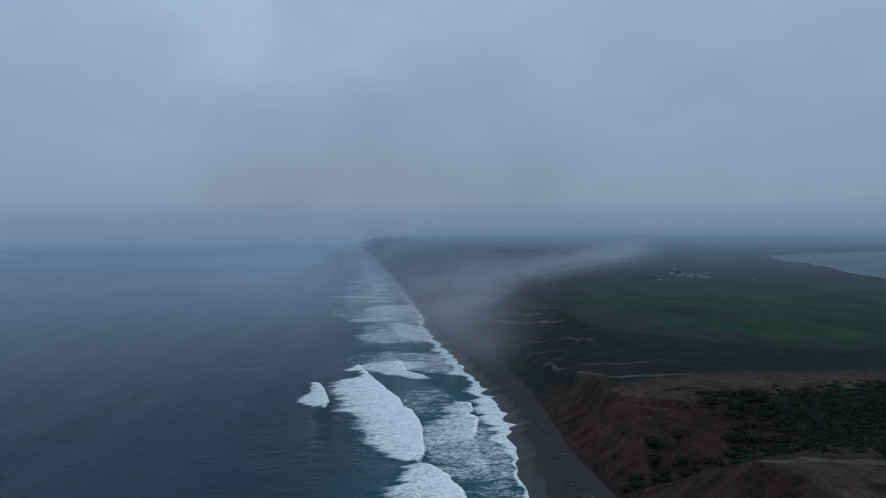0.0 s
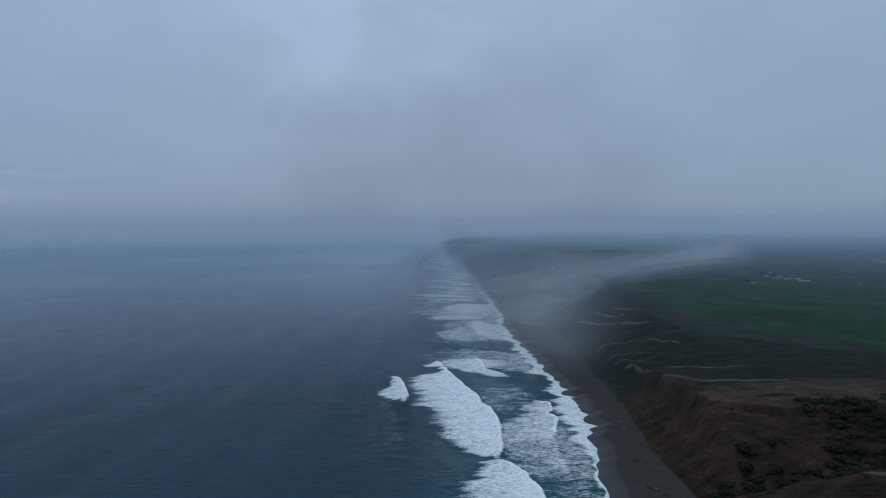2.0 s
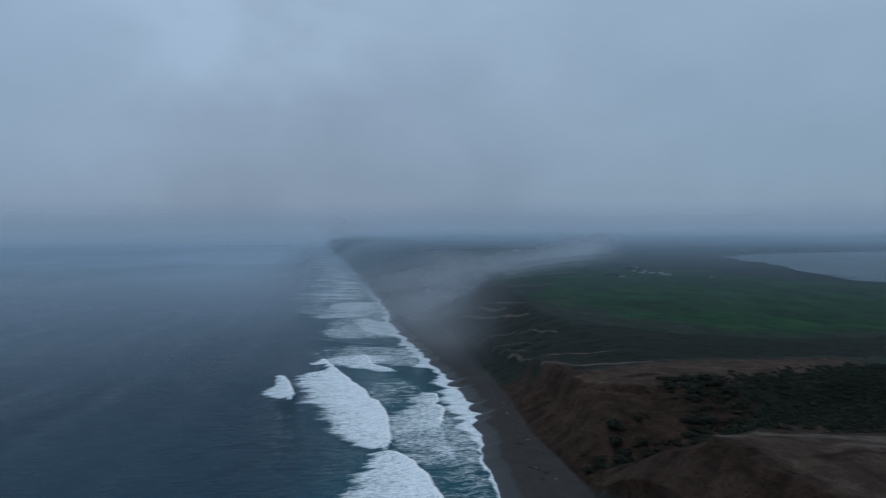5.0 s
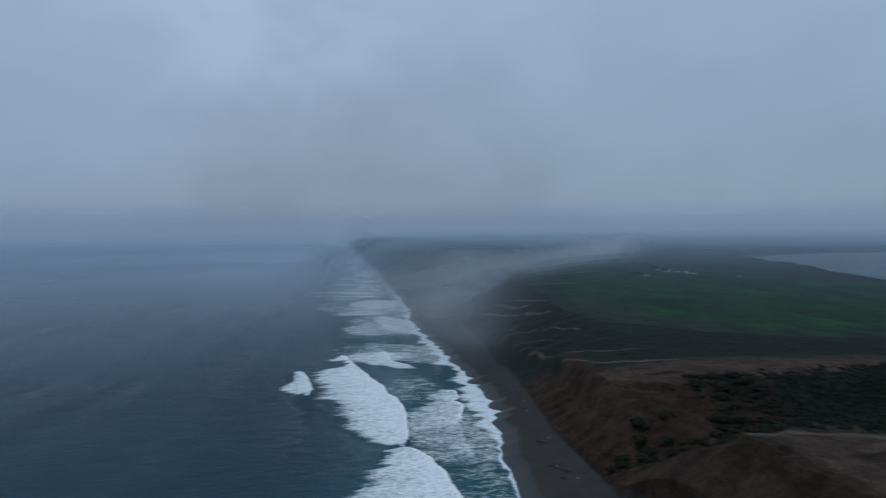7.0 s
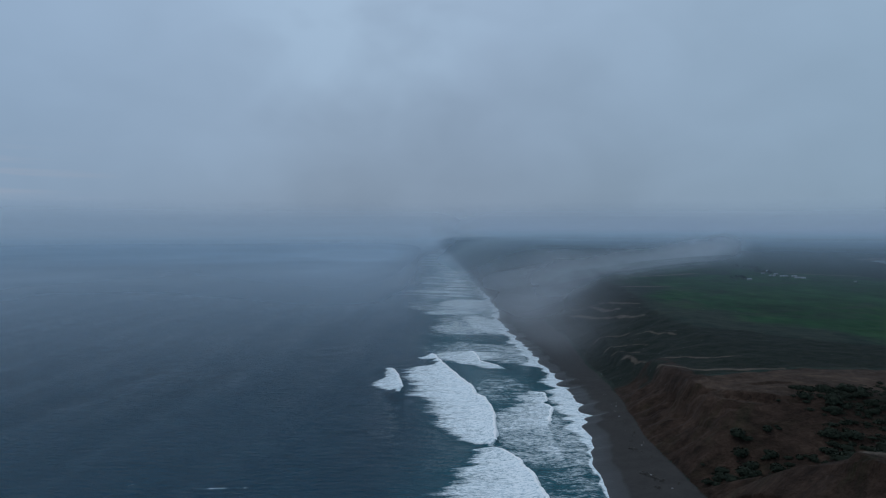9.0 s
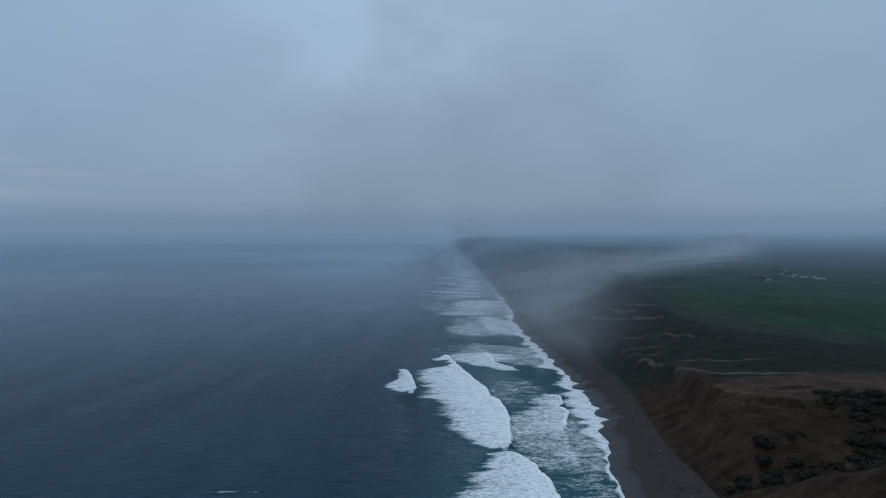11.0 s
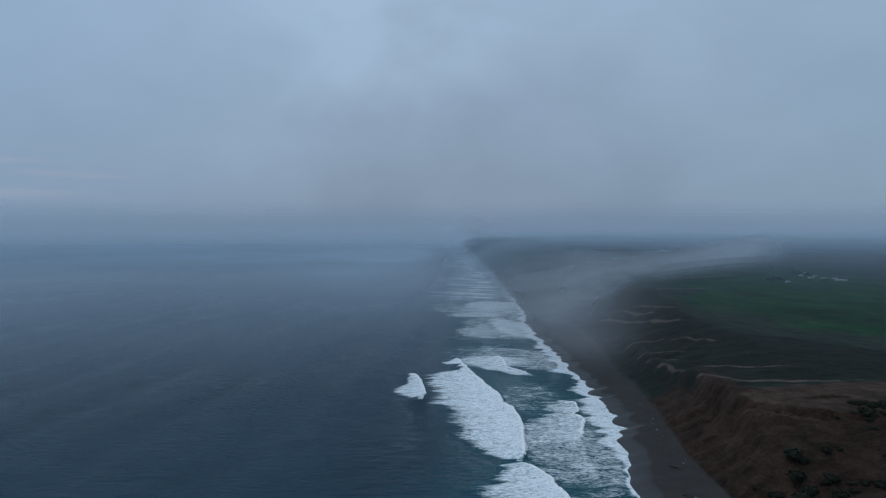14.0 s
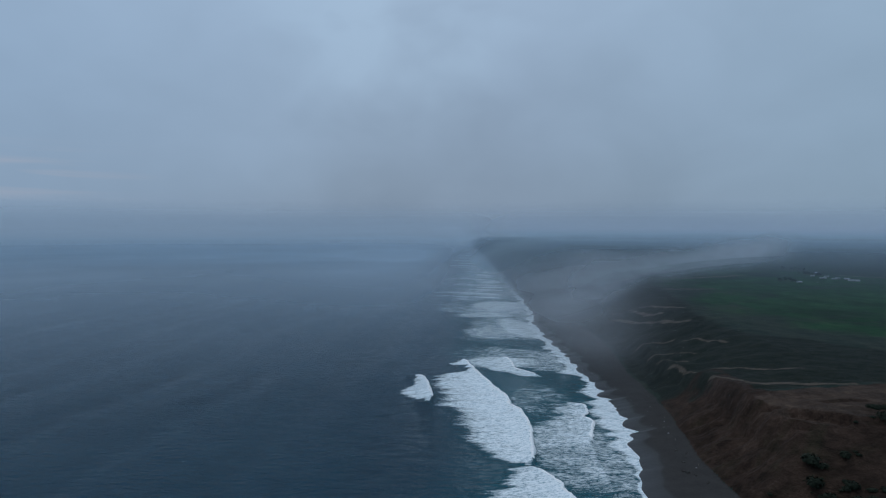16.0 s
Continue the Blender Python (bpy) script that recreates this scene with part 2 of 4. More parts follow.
def plain(name, colour, rough=0.8, size=1.0, spread=0.25, bump=0.3):
    """A weathered matt surface with two scales of variation."""
    m, nt = material(name)
    at = node(nt, "ShaderNodeNewGeometry").outputs["Position"]
    big, fine = noise_tex(nt, at, 0.6 / size, 3), noise_tex(nt, at, 5.0 / size, 5)
    v = maths(nt, "MULTIPLY_ADD", big, 0.6, maths(nt, "MULTIPLY", fine, 0.4))
    dark, light = tuple(c * (1 - spread) for c in colour), tuple(min(c * (1 + spread), 1) for c in colour)
    c = ramp(nt, v, [(0.3, dark), (0.7, light)])
    b = node(nt, "ShaderNodeBump", {"Height": fine, "Strength": bump, "Distance": 0.1 * size})
    p = node(nt, "ShaderNodeBsdfPrincipled", {"Base Color": c, "Roughness": rough, "Normal": b.outputs[0]})
    node(nt, "ShaderNodeOutputMaterial", {"Surface": p.outputs[0]})
    return m


def ground_material():
    m, nt = material("coastal_ground")
    at = node(nt, "ShaderNodeNewGeometry").outputs["Position"]
    fine, mid, big = noise_tex(nt, at, 1.3, 6, 0.65), noise_tex(nt, at, 0.16, 5, 0.6), noise_tex(nt, at, 0.012, 4)
    streak = noise_tex(nt, scaled(nt, at, (1.0, 0.34, 1.0), 12), 0.045, 6, 0.68, 0.7)
    both = maths(nt, "MULTIPLY_ADD", fine, 0.45, maths(nt, "MULTIPLY", mid, 0.55))

    def mask(name, soft=0.25):
        a = maths(nt, "MULTIPLY_ADD", maths(nt, "SUBTRACT", both, 0.5), 1.1, attribute(nt, name))
        return ramp(nt, a, [(0.5 - soft / 2, 0.0), (0.5 + soft / 2, 1.0)], True)

    pasture = ramp(nt, maths(nt, "MULTIPLY_ADD", streak, 0.6, maths(nt, "MULTIPLY", both, 0.4)),
                   [(0.34, (0.012, 0.021, 0.018)), (0.5, (0.021, 0.033, 0.026)), (0.66, (0.042, 0.048, 0.036))])
    green = ramp(nt, maths(nt, "MULTIPLY_ADD", streak, 0.65, maths(nt, "MULTIPLY", fine, 0.35)),
                 [(0.36, (0.008, 0.030, 0.014)), (0.52, (0.013, 0.053, 0.020)), (0.66, (0.029, 0.074, 0.026))])
    scrub = ramp(nt, both, [(0.35, (0.009, 0.013, 0.011)), (0.5, (0.015, 0.020, 0.016)), (0.64, (0.023, 0.026, 0.019))])
    runnel = noise_tex(nt, scaled(nt, at, (0.10, 0.75, 0.10), 8), 0.55, 5, 0.6, 0.4)
    worn = maths(nt, "MULTIPLY_ADD", runnel, 0.28, maths(nt, "MULTIPLY", both, 0.72))
    soil = ramp(nt, worn, [(0.36, (0.020, 0.0132, 0.0102)), (0.5, (0.039, 0.0250, 0.0185)), (0.64, (0.054, 0.0358, 0.0265))])
    bare = ramp(nt, both, [(0.36, (0.034, 0.0235, 0.018)), (0.62, (0.076, 0.053, 0.040))])
    pale = ramp(nt, both, [(0.36, (0.046, 0.038, 0.031)), (0.62, (0.118, 0.098, 0.080))])
    sand = ramp(nt, both, [(0.30, (0.029, 0.0282, 0.0278)), (0.70, (0.052, 0.050, 0.049))])
    worn_turf = maths(nt, "MULTIPLY_ADD", maths(nt, "SUBTRACT", big, 0.5), 1.7, attribute(nt, "green"))
    turf = ramp(nt, maths(nt, "MULTIPLY_ADD", maths(nt, "SUBTRACT", both, 0.5), 1.1, worn_turf), [(0.2, 0.0), (0.85, 1.0)], True)
    # mown and grazed patches, and the dark lines of ditches and old fences through the turf
    patches = ramp(nt, noise_tex(nt, scaled(nt, at, (1.2, 0.6, 1), -20), 0.022, 6, 0.66, 0.6), [(0.34, 0.58), (0.66, 1.25)])
    green = mixed(nt, 0.9, green, patches, "MULTIPLY")
    ditch = maths(nt, "ABSOLUTE", maths(nt, "SUBTRACT", noise_tex(nt, scaled(nt, at, (0.7, 1.2, 1), 35), 0.0055, 4, 0.5, 0.7), 0.5))
    turf = mixed(nt, ramp(nt, ditch, [(0.0, 0.7), (0.022, 0.0)]), turf, (0.12, 0.12, 0.12))
    c = mixed(nt, turf, pasture, green)
    blotch = ramp(nt, noise_tex(nt, scaled(nt, at, (1, 0.7, 1), 25), 0.045, 6, 0.7, 0.8), [(0.36, 0.55), (0.64, 1.32)])
    crumb = ramp(nt, noise_tex(nt, scaled(nt, at, (1, 1, 1.6), 15), 0.24, 5, 0.7, 0.9), [(0.38, 0.72), (0.62, 1.22)])
    blotch = mixed(nt, 1.0, blotch, crumb, "MULTIPLY")
    # thin olive growth on the damper parts of the face
    olive = ramp(nt, noise_tex(nt, scaled(nt, at, (0.5, 1.0, 0.4), 40), 0.06, 6, 0.7, 1.2), [(0.54, 0.0), (0.72, 0.6)])
    soil = mixed(nt, olive, soil, (0.022, 0.024, 0.012))
    soil, bare = mixed(nt, 1.0, soil, blotch, "MULTIPLY"), mixed(nt, 0.8, bare, blotch, "MULTIPLY")
    c = mixed(nt, mask("soil"), c, soil)
    c = mixed(nt, mask("scrub"), c, scrub)
    c = mixed(nt, mask("bare", 0.4), c, bare)
    c = mixed(nt, mask("pale", 0.3), c, pale)
    c = mixed(nt, mask("beach", 0.4), c, sand)
    wet = attribute(nt, "wet")
    c = mixed(nt, maths(nt, "MULTIPLY", wet, 0.6), c, (0.022, 0.025, 0.030))
    rough = maths(nt, "MULTIPLY_ADD", wet, -0.62, 0.92)
    h = maths(nt, "MULTIPLY_ADD", mid, 2.2, maths(nt, "MULTIPLY", fine, 0.8))
    strength = maths(nt, "MULTIPLY_ADD", attribute(nt, "beach"), -0.8, 0.9, True)
    b = node(nt, "ShaderNodeBump", {"Height": h, "Strength": strength, "Distance": 1.0})
    p = node(nt, "ShaderNodeBsdfPrincipled", {"Base Color": c, "Roughness": rough, "Normal": b.outputs[0],
                                              "Specular IOR Level": maths(nt, "MULTIPLY_ADD", wet, 0.14, 0.08)})
    node(nt, "ShaderNodeOutputMaterial", {"Surface": p.outputs[0]})
    return m


def water_material(name, surf):
    m, nt = material(name)
    at = node(nt, "ShaderNodeNewGeometry").outputs["Position"]
    chop = noise_tex(nt, scaled(nt, at, (0.42, 1.0, 1), 12), 0.36, 4, 0.6, 0.3)
    ripple = noise_tex(nt, scaled(nt, at, (0.5, 1, 1), -14), 1.3, 3, 0.6)
    roll = noise_tex(nt, scaled(nt, at, (1, 0.4, 1), 8), 0.05, 3, 0.5)
    gust = noise_tex(nt, scaled(nt, at, (1, 0.5, 1), 30), 0.011, 4, 0.55, 0.6)
    h = maths(nt, "MULTIPLY_ADD", chop, 1.5, maths(nt, "MULTIPLY_ADD", ripple, 0.42, maths(nt, "MULTIPLY", roll, 0.7)))
    b = node(nt, "ShaderNodeBump", {"Height": h, "Strength": 1.0 if surf else 0.3, "Distance": 2.2})
    deep = ramp(nt, gust, [(0.3, (0.0003, 0.021, 0.040)), (0.7, (0.0006, 0.031, 0.057))])
    rough = ramp(nt, gust, [(0.3, 0.05), (0.7, 0.14)])
    if not surf:
        p = node(nt, "ShaderNodeBsdfPrincipled", {"Base Color": (0.02, 0.075, 0.10, 1), "Roughness": rough, "IOR": 1.33, "Specular IOR Level": 0.6, "Normal": b.outputs[0]})
        node(nt, "ShaderNodeOutputMaterial", {"Surface": p.outputs[0]})
        return m
    base = mixed(nt, attribute(nt, "shallow"), deep, (0.013, 0.092, 0.120))
    p = node(nt, "ShaderNodeBsdfPrincipled", {"Base Color": base, "Roughness": rough, "IOR": 1.33, "Specular IOR Level": 0.34, "Specular Tint": (0.14, 0.80, 1.0, 1), "Normal": b.outputs[0]})
    # foam breaks up into lace as it thins; drawn out along the waves' travel
    lace_at = scaled(nt, at, (0.6, 1.25, 1), 4)
    lace = noise_tex(nt, lace_at, 0.62, 8, 0.78, 0.5)
    clots = noise_tex(nt, lace_at, 0.14, 4, 0.6, 0.8)
    grain = noise_tex(nt, lace_at, 2.0, 5, 0.85)
    edge = maths(nt, "MULTIPLY_ADD", lace, 0.62, maths(nt, "MULTIPLY_ADD", clots, 0.38, maths(nt, "MULTIPLY", grain, 0.36)))
    f = maths(nt, "ADD", attribute(nt, "foam"), maths(nt, "MULTIPLY", maths(nt, "SUBTRACT", edge, 0.69), 2.4))
    cover = ramp(nt, f, [(0.30, 0.0), (0.52, 0.42), (0.76, 0.84), (1.05, 1.0)])
    white = ramp(nt, maths(nt, "MULTIPLY_ADD", lace, 0.6, maths(nt, "MULTIPLY", grain, 0.4)),
                 [(0.42, (0.40, 0.54, 0.61)), (0.52, (0.83, 0.89, 0.92))])
    fb = node(nt, "ShaderNodeBump", {"Height": maths(nt, "MULTIPLY_ADD", lace, 1.0, maths(nt, "MULTIPLY", grain, 0.35)),
                                     "Strength": 0.6, "Distance": 0.45})
    foam = node(nt, "ShaderNodeBsdfPrincipled", {"Base Color": white, "Roughness": 0.9, "Specular IOR Level": 0.1,
                                                 "Normal": fb.outputs[0]})
    mix = node(nt, "ShaderNodeMixShader", {0: cover, 1: p.outputs[0], 2: foam.outputs[0]})
    node(nt, "ShaderNodeOutputMaterial", {"Surface": mix.outputs[0]})
    return m


def fog_material(name, tone, thick=None):
    """Thin fog: light goes through it or is scattered to both sides; thick, a lighter, greyer tone painted in to match
    the sky's brightness.
    """
    m, nt = material(name)
    at = node(nt, "ShaderNodeNewGeometry").outputs["Position"]
    n = maths(nt, "MULTIPLY_ADD", noise_tex(nt, at, 0.0016, 4, 0.5, 0.6), 0.8, maths(nt, "MULTIPLY", noise_tex(nt, at, 0.008, 4, 0.55, 0.5), 0.2))
    patch = ramp(nt, n, [(0.30, 0.9), (0.70, 1.08)])
    d = maths(nt, "MULTIPLY", attribute(nt, "fog_amount"), patch, clamp=True)
    colour = mixed(nt, attribute(nt, "fog_lightness"), tone, thick or tone)
    scatter = node(nt, "ShaderNodeBsdfDiffuse", {"Color": colour})
    onward = node(nt, "ShaderNodeBsdfTranslucent", {"Color": colour})
    haze = node(nt, "ShaderNodeMixShader", {0: 0.35, 1: scatter.outputs[0], 2: onward.outputs[0]})
    mix = node(nt, "ShaderNodeMixShader", {0: d, 1: node(nt, "ShaderNodeBsdfTransparent").outputs[0], 2: haze.outputs[0]})
    node(nt, "ShaderNodeOutputMaterial", {"Surface": mix.outputs[0]})
    return m


def leaf_material(name, dark, light):
    m, nt = material(name)
    at = node(nt, "ShaderNodeNewGeometry")
    r = maths(nt, "MULTIPLY_ADD", at.outputs["Random Per Island"], 0.6,
              maths(nt, "MULTIPLY", noise_tex(nt, at.outputs["Position"], 0.5, 3), 0.5))
    c = ramp(nt, r, [(0.15, dark), (0.85, light)])
    p = node(nt, "ShaderNodeBsdfPrincipled", {"Base Color": c, "Roughness": 0.85, "Specular IOR Level": 0.12})
    node(nt, "ShaderNodeOutputMaterial", {"Surface": p.outputs[0]})
    return m


GROUND = ground_material()
SEA = water_material("sea_water", True)
BAY_WATER = water_material("bay_water", False)
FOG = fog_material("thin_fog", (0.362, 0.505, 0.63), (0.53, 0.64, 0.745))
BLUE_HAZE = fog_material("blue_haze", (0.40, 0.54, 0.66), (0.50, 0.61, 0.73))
BILLOW = fog_material("fog_billow", (0.66, 0.71, 0.77))
MIST = fog_material("drifting_mist", (0.54, 0.585, 0.635))
SCRUB = leaf_material("coyote_scrub", (0.013, 0.019, 0.013), (0.026, 0.034, 0.023))
LOW_SCRUB = leaf_material("low_scrub", (0.018, 0.026, 0.015), (0.036, 0.043, 0.026))
CYPRESS = leaf_material("cypress_leaves", (0.012, 0.020, 0.016), (0.028, 0.038, 0.028))
FOAM = plain("breaking_foam", (0.86, 0.89, 0.91), 0.9, 0.9, 0.12, 1.0)
BARK = plain("grey_bark", (0.075, 0.06, 0.05), 0.9, 0.5)
WHITE_PAINT = plain("white_painted_boards", (0.24, 0.25, 0.26), 0.6, 2.0, 0.08)
TIN = plain("weathered_tin_roof", (0.21, 0.225, 0.245), 0.5, 3.0, 0.15)
GREY_TIN = plain("dull_tin_roof", (0.16, 0.17, 0.18), 0.5, 3.0, 0.2)
DARK_DOOR = plain("dark_door", (0.06, 0.05, 0.045), 0.7, 1.0)
DRIFTWOOD = plain("wet_driftwood", (0.060, 0.050, 0.043), 0.8, 0.4, 0.4, 0.6)
KELP = plain("stranded_kelp", (0.022, 0.018, 0.013), 0.45, 0.3, 0.4, 0.6)
PALE_ROCK = plain("bleached_stone", (0.26, 0.26, 0.27), 0.8, 0.3)


# ---- meshes ----
def sheet(name, X, Y, Z, mat, values=()):
    """A grid of quads over the arrays X, Y, Z, with one number per point for each name in values."""
    rows, cols = X.shape
    i = np.arange(rows * cols).reshape(rows, cols)
    quads = np.stack([i[:-1, :-1], i[:-1, 1:], i[1:, 1:], i[1:, :-1]], -1).reshape(-1, 4)
    return solid(name, np.stack([X, Y, Z], -1).reshape(-1, 3), quads, mat, {k: np.ravel(v) for k, v in dict(values).items()})


def solid(name, points, faces, mat, values=(), shade=True):
    me = bpy.data.meshes.new(name)
    faces = np.asarray(faces)
    n, k = faces.shape
    me.vertices.add(len(points))
    me.vertices.foreach_set("co", np.asarray(points, np.float32).ravel())
    me.loops.add(n * k)
    me.loops.foreach_set("vertex_index", faces.ravel().astype(np.int32))
    me.polygons.add(n)
    me.polygons.foreach_set("loop_start", np.arange(0, n * k, k, dtype=np.int32))
    me.polygons.foreach_set("use_smooth", np.full(n, shade))
    for key, v in dict(values).items():
        me.attributes.new(key, "FLOAT", "POINT").data.foreach_set("value", np.asarray(v, np.float32))
    me.update(calc_edges=True)
    me.materials.append(mat)
    return new(name, me)


def steps(*spans):
    """Numbers from the first to the last, in spans of (end, first step, last step)."""
    out = [spans[0]]
    for end, a, b in spans[1:]:
        start, n = out[-1], 1
        n = max(2, int(round(abs(end - start) / ((a - b) / math.log(a / b) if abs(a - b) > 1e-6 else a))))
        k = np.arange(1, n + 1) / n
        g = b / a
        w = (g ** k - 1) / (g - 1) if abs(g - 1) > 1e-6 else k
        out += list(start + (end - start) * w)
    return np.array(out)


# ---- ground ----
def ground_masks(x, y, z):
    shore, toe = shore_x(y), toe_x(y)
    d = x - toe
    beach = 1 - smooth(-1.5, 1.5, d)
    wet = (0.45 * (1 - smooth(7.5, 9.5, x - shore + 2.5 * fbm(y, y * 0 + 1.1, 24, 3, 17))) + 0.35 * (1 - smooth(0, 14, x - shore))) * beach
    v = gully_y(x)
    # bare soil: the sea face, the flat above it and the spur south of the hollow
    face = (d > 0) * (1 - smooth(26, 40, d)) * (1 - smooth(365, 410, y + 12 * fbm(x, y, 25, 3, 39)))
    flat = smooth(253, 272, y - 0.08 * (x - 150)) * (1 - smooth(303, 316, y + 0.10 * np.abs(x - 180))) * (1 - smooth(260, 320, x)) * smooth(20, 30, d + 3 * fbm(x, y, 12, 3, 47))
    spur = (y < v) * (1 - smooth(182, 200, y + 0.12 * (x - 118))) * (1 - smooth(330, 420, x))
    basin = (d > 0) * (1 - smooth(165, 190, x)) * smooth(150, 170, y) * (1 - smooth(270, 290, y))
    soil = np.maximum.reduce([face, spur * 0.9, 0.95 * basin, flat])
    # the dark hollow
    hollow = smooth(146, 170, x - 0.1 * np.abs(y - v) + 9 * fbm(x, y, 20, 3, 65)) * smooth(176, 196, y + 0.05 * (x - 118)) * (1 - smooth(258, 276, y - 0.08 * (x - 150)))
    north = smooth(24, 38, d) * smooth(306, 322, y + 0.10 * np.abs(x - 180)) * (1 - smooth(-15, 25, y - line(x, (150, 450), (217, 425), (245, 385), (324, 350), (600, 330))))
    west = (d > 2) * np.maximum(smooth(365, 405, y + 12 * fbm(x, y, 25, 3, 39)), smooth(330, 370, y) * smooth(24, 40, d)) * (1 - smooth(700, 1100, y)) * (1 - smooth(-10, 30, x - line(y, (400, 190), (456, 178), (543, 186), (620, 204), (715, 220), (1100, 290))))
    scrub = np.maximum.reduce([hollow * (0.30 + 0.30 * smooth(160, 215, x) + 0.40 * smooth(-0.2, 0.3, fbm(x, y, 22, 3, 64))), north, west])
    tufts = face * smooth(325, 370, y) * smooth(0.02, 0.35, fbm(x, y, 34, 4, 62)) * smooth(6, 14, d)
    scrub = np.maximum(scrub, 0.62 * tufts)
    soil = np.maximum(soil, 0.75 * hollow)
    soil = soil * (1 - 0.75 * hollow * smooth(-0.1, 0.3, fbm(x, y, 22, 3, 64)))
    loose = 45 * fbm(x, y, 130, 4, 93)
    green = (smooth(-45, 95, loose + y - line(x, (150, 450), (217, 425), (245, 385), (324, 350), (600, 330), (1500, 250)))
             * smooth(-30, 130, loose + x - line(y, (400, 195), (456, 182), (543, 190), (620, 208), (715, 224), (900, 250), (1100, 300)))
             * (1 - 0.65 * smooth(700, 1300, y + 0.05 * x)) * (1 - smooth(700, 1100, x)))
    flat_sand = np.maximum(0.85 * flat * (1 - slumps(x, y)[1]), 0.8 * spur * smooth(119, 123, x + 2 * fbm(x, y, 12, 3, 89)) * (1 - smooth(163, 169, y + 2 * fbm(x, y, 9, 3, 92))) * (1 - scarps(x, y)[1]))
    pale = np.zeros_like(x)
    wob = 1.9 * fbm(x, y, 13, 4, 91)
    for ax, ay, bx, by, wide in (
            (138, 503, 151, 496, 2.2), (151, 496, 160, 491, 1.8), (160, 472, 172, 428, 1.6), (134, 463, 152, 428, 1.5),
            (133, 442, 143, 416, 1.4), (132, 414, 137, 386, 1.5), (145, 379, 175, 345, 1.8), (136, 360, 143, 331, 2.2),
            (143, 331, 160, 318, 2.8), (162, 317, 180, 311, 2.6), (174, 655, 200, 580, 2.4), (158, 676, 181, 584, 2.6),
            (150, 632, 184, 526, 4.0), (122, 168, 152, 166, 3.4), (152, 166, 190, 160, 3.2), (150, 150, 190, 146, 2.4),
            (330, 950, 430, 990, 7.0), (240, 760, 300, 770, 5.0), (300, 1300, 420, 1330, 10.0), (640, 1100, 780, 1130, 8.0)):
        near = (np.abs(x - (ax + bx) / 2) < 110) & (np.abs(y - (ay + by) / 2) < 110)
        xs, ys = x[near] + wob[near], y[near] + 0.7 * wob[near]
        t = np.clip(((xs - ax) * (bx - ax) + (ys - ay) * (by - ay)) / ((bx - ax) ** 2 + (by - ay) ** 2), 0, 1)
        away = np.hypot(xs - ax - t * (bx - ax), ys - ay - t * (by - ay))
        pale[near] = np.maximum(pale[near], (1.25 - 0.75 * away / (0.85 * wide)) * (0.92 + 0.50 * fbm(xs * 0.5, ys, 5, 3, 38)))
    pale = np.clip(pale, 0, 0.66) * (d > 3)
    # the worn sandy top of the knoll
    pale = np.maximum(pale, 0.36 * spur * smooth(119, 124, x) * (1 - smooth(165, 171, y + 2 * fbm(x, y, 9, 3, 92))) * (1 - scarps(x, y)[1]))
    # the pale beach round the bay
    b = bay_distance(x, y)
    pale = np.where((x > 500) & (b > 0) & (b < 45) & (y > 2030), 0.95, pale)
    soil = np.where((x > 500) & (b > 0) & (b < 26) & (y < 1900), 0.6, soil)
    return {"beach": beach, "wet": wet, "soil": np.clip(soil, 0, 1), "bare": flat_sand, "scrub": scrub, "green": green, "pale": pale}


bearing = np.radians(steps(-180, (-40, 8, 1.2), (8, 1.0, 0.17), (40, 0.15, 0.17), (75, 0.2, 1.5), (180, 2, 8)))
radius = steps(20, (150, 8, 1.2), (420, 0.9, 1.9), (1200, 1.9, 7), (4960, 7, 40))
R, B = np.meshgrid(radius, bearing, indexing="ij")
GX, GY = R * np.sin(B), R * np.cos(B)
GZ = land_height(GX, GY)
ground = sheet("ground", GX, GY, GZ, GROUND, ground_masks(GX, GY, GZ))
tagged(ground, "dark beach, eroded brown bluff and green coastal pasture", "ground", kind="structure")


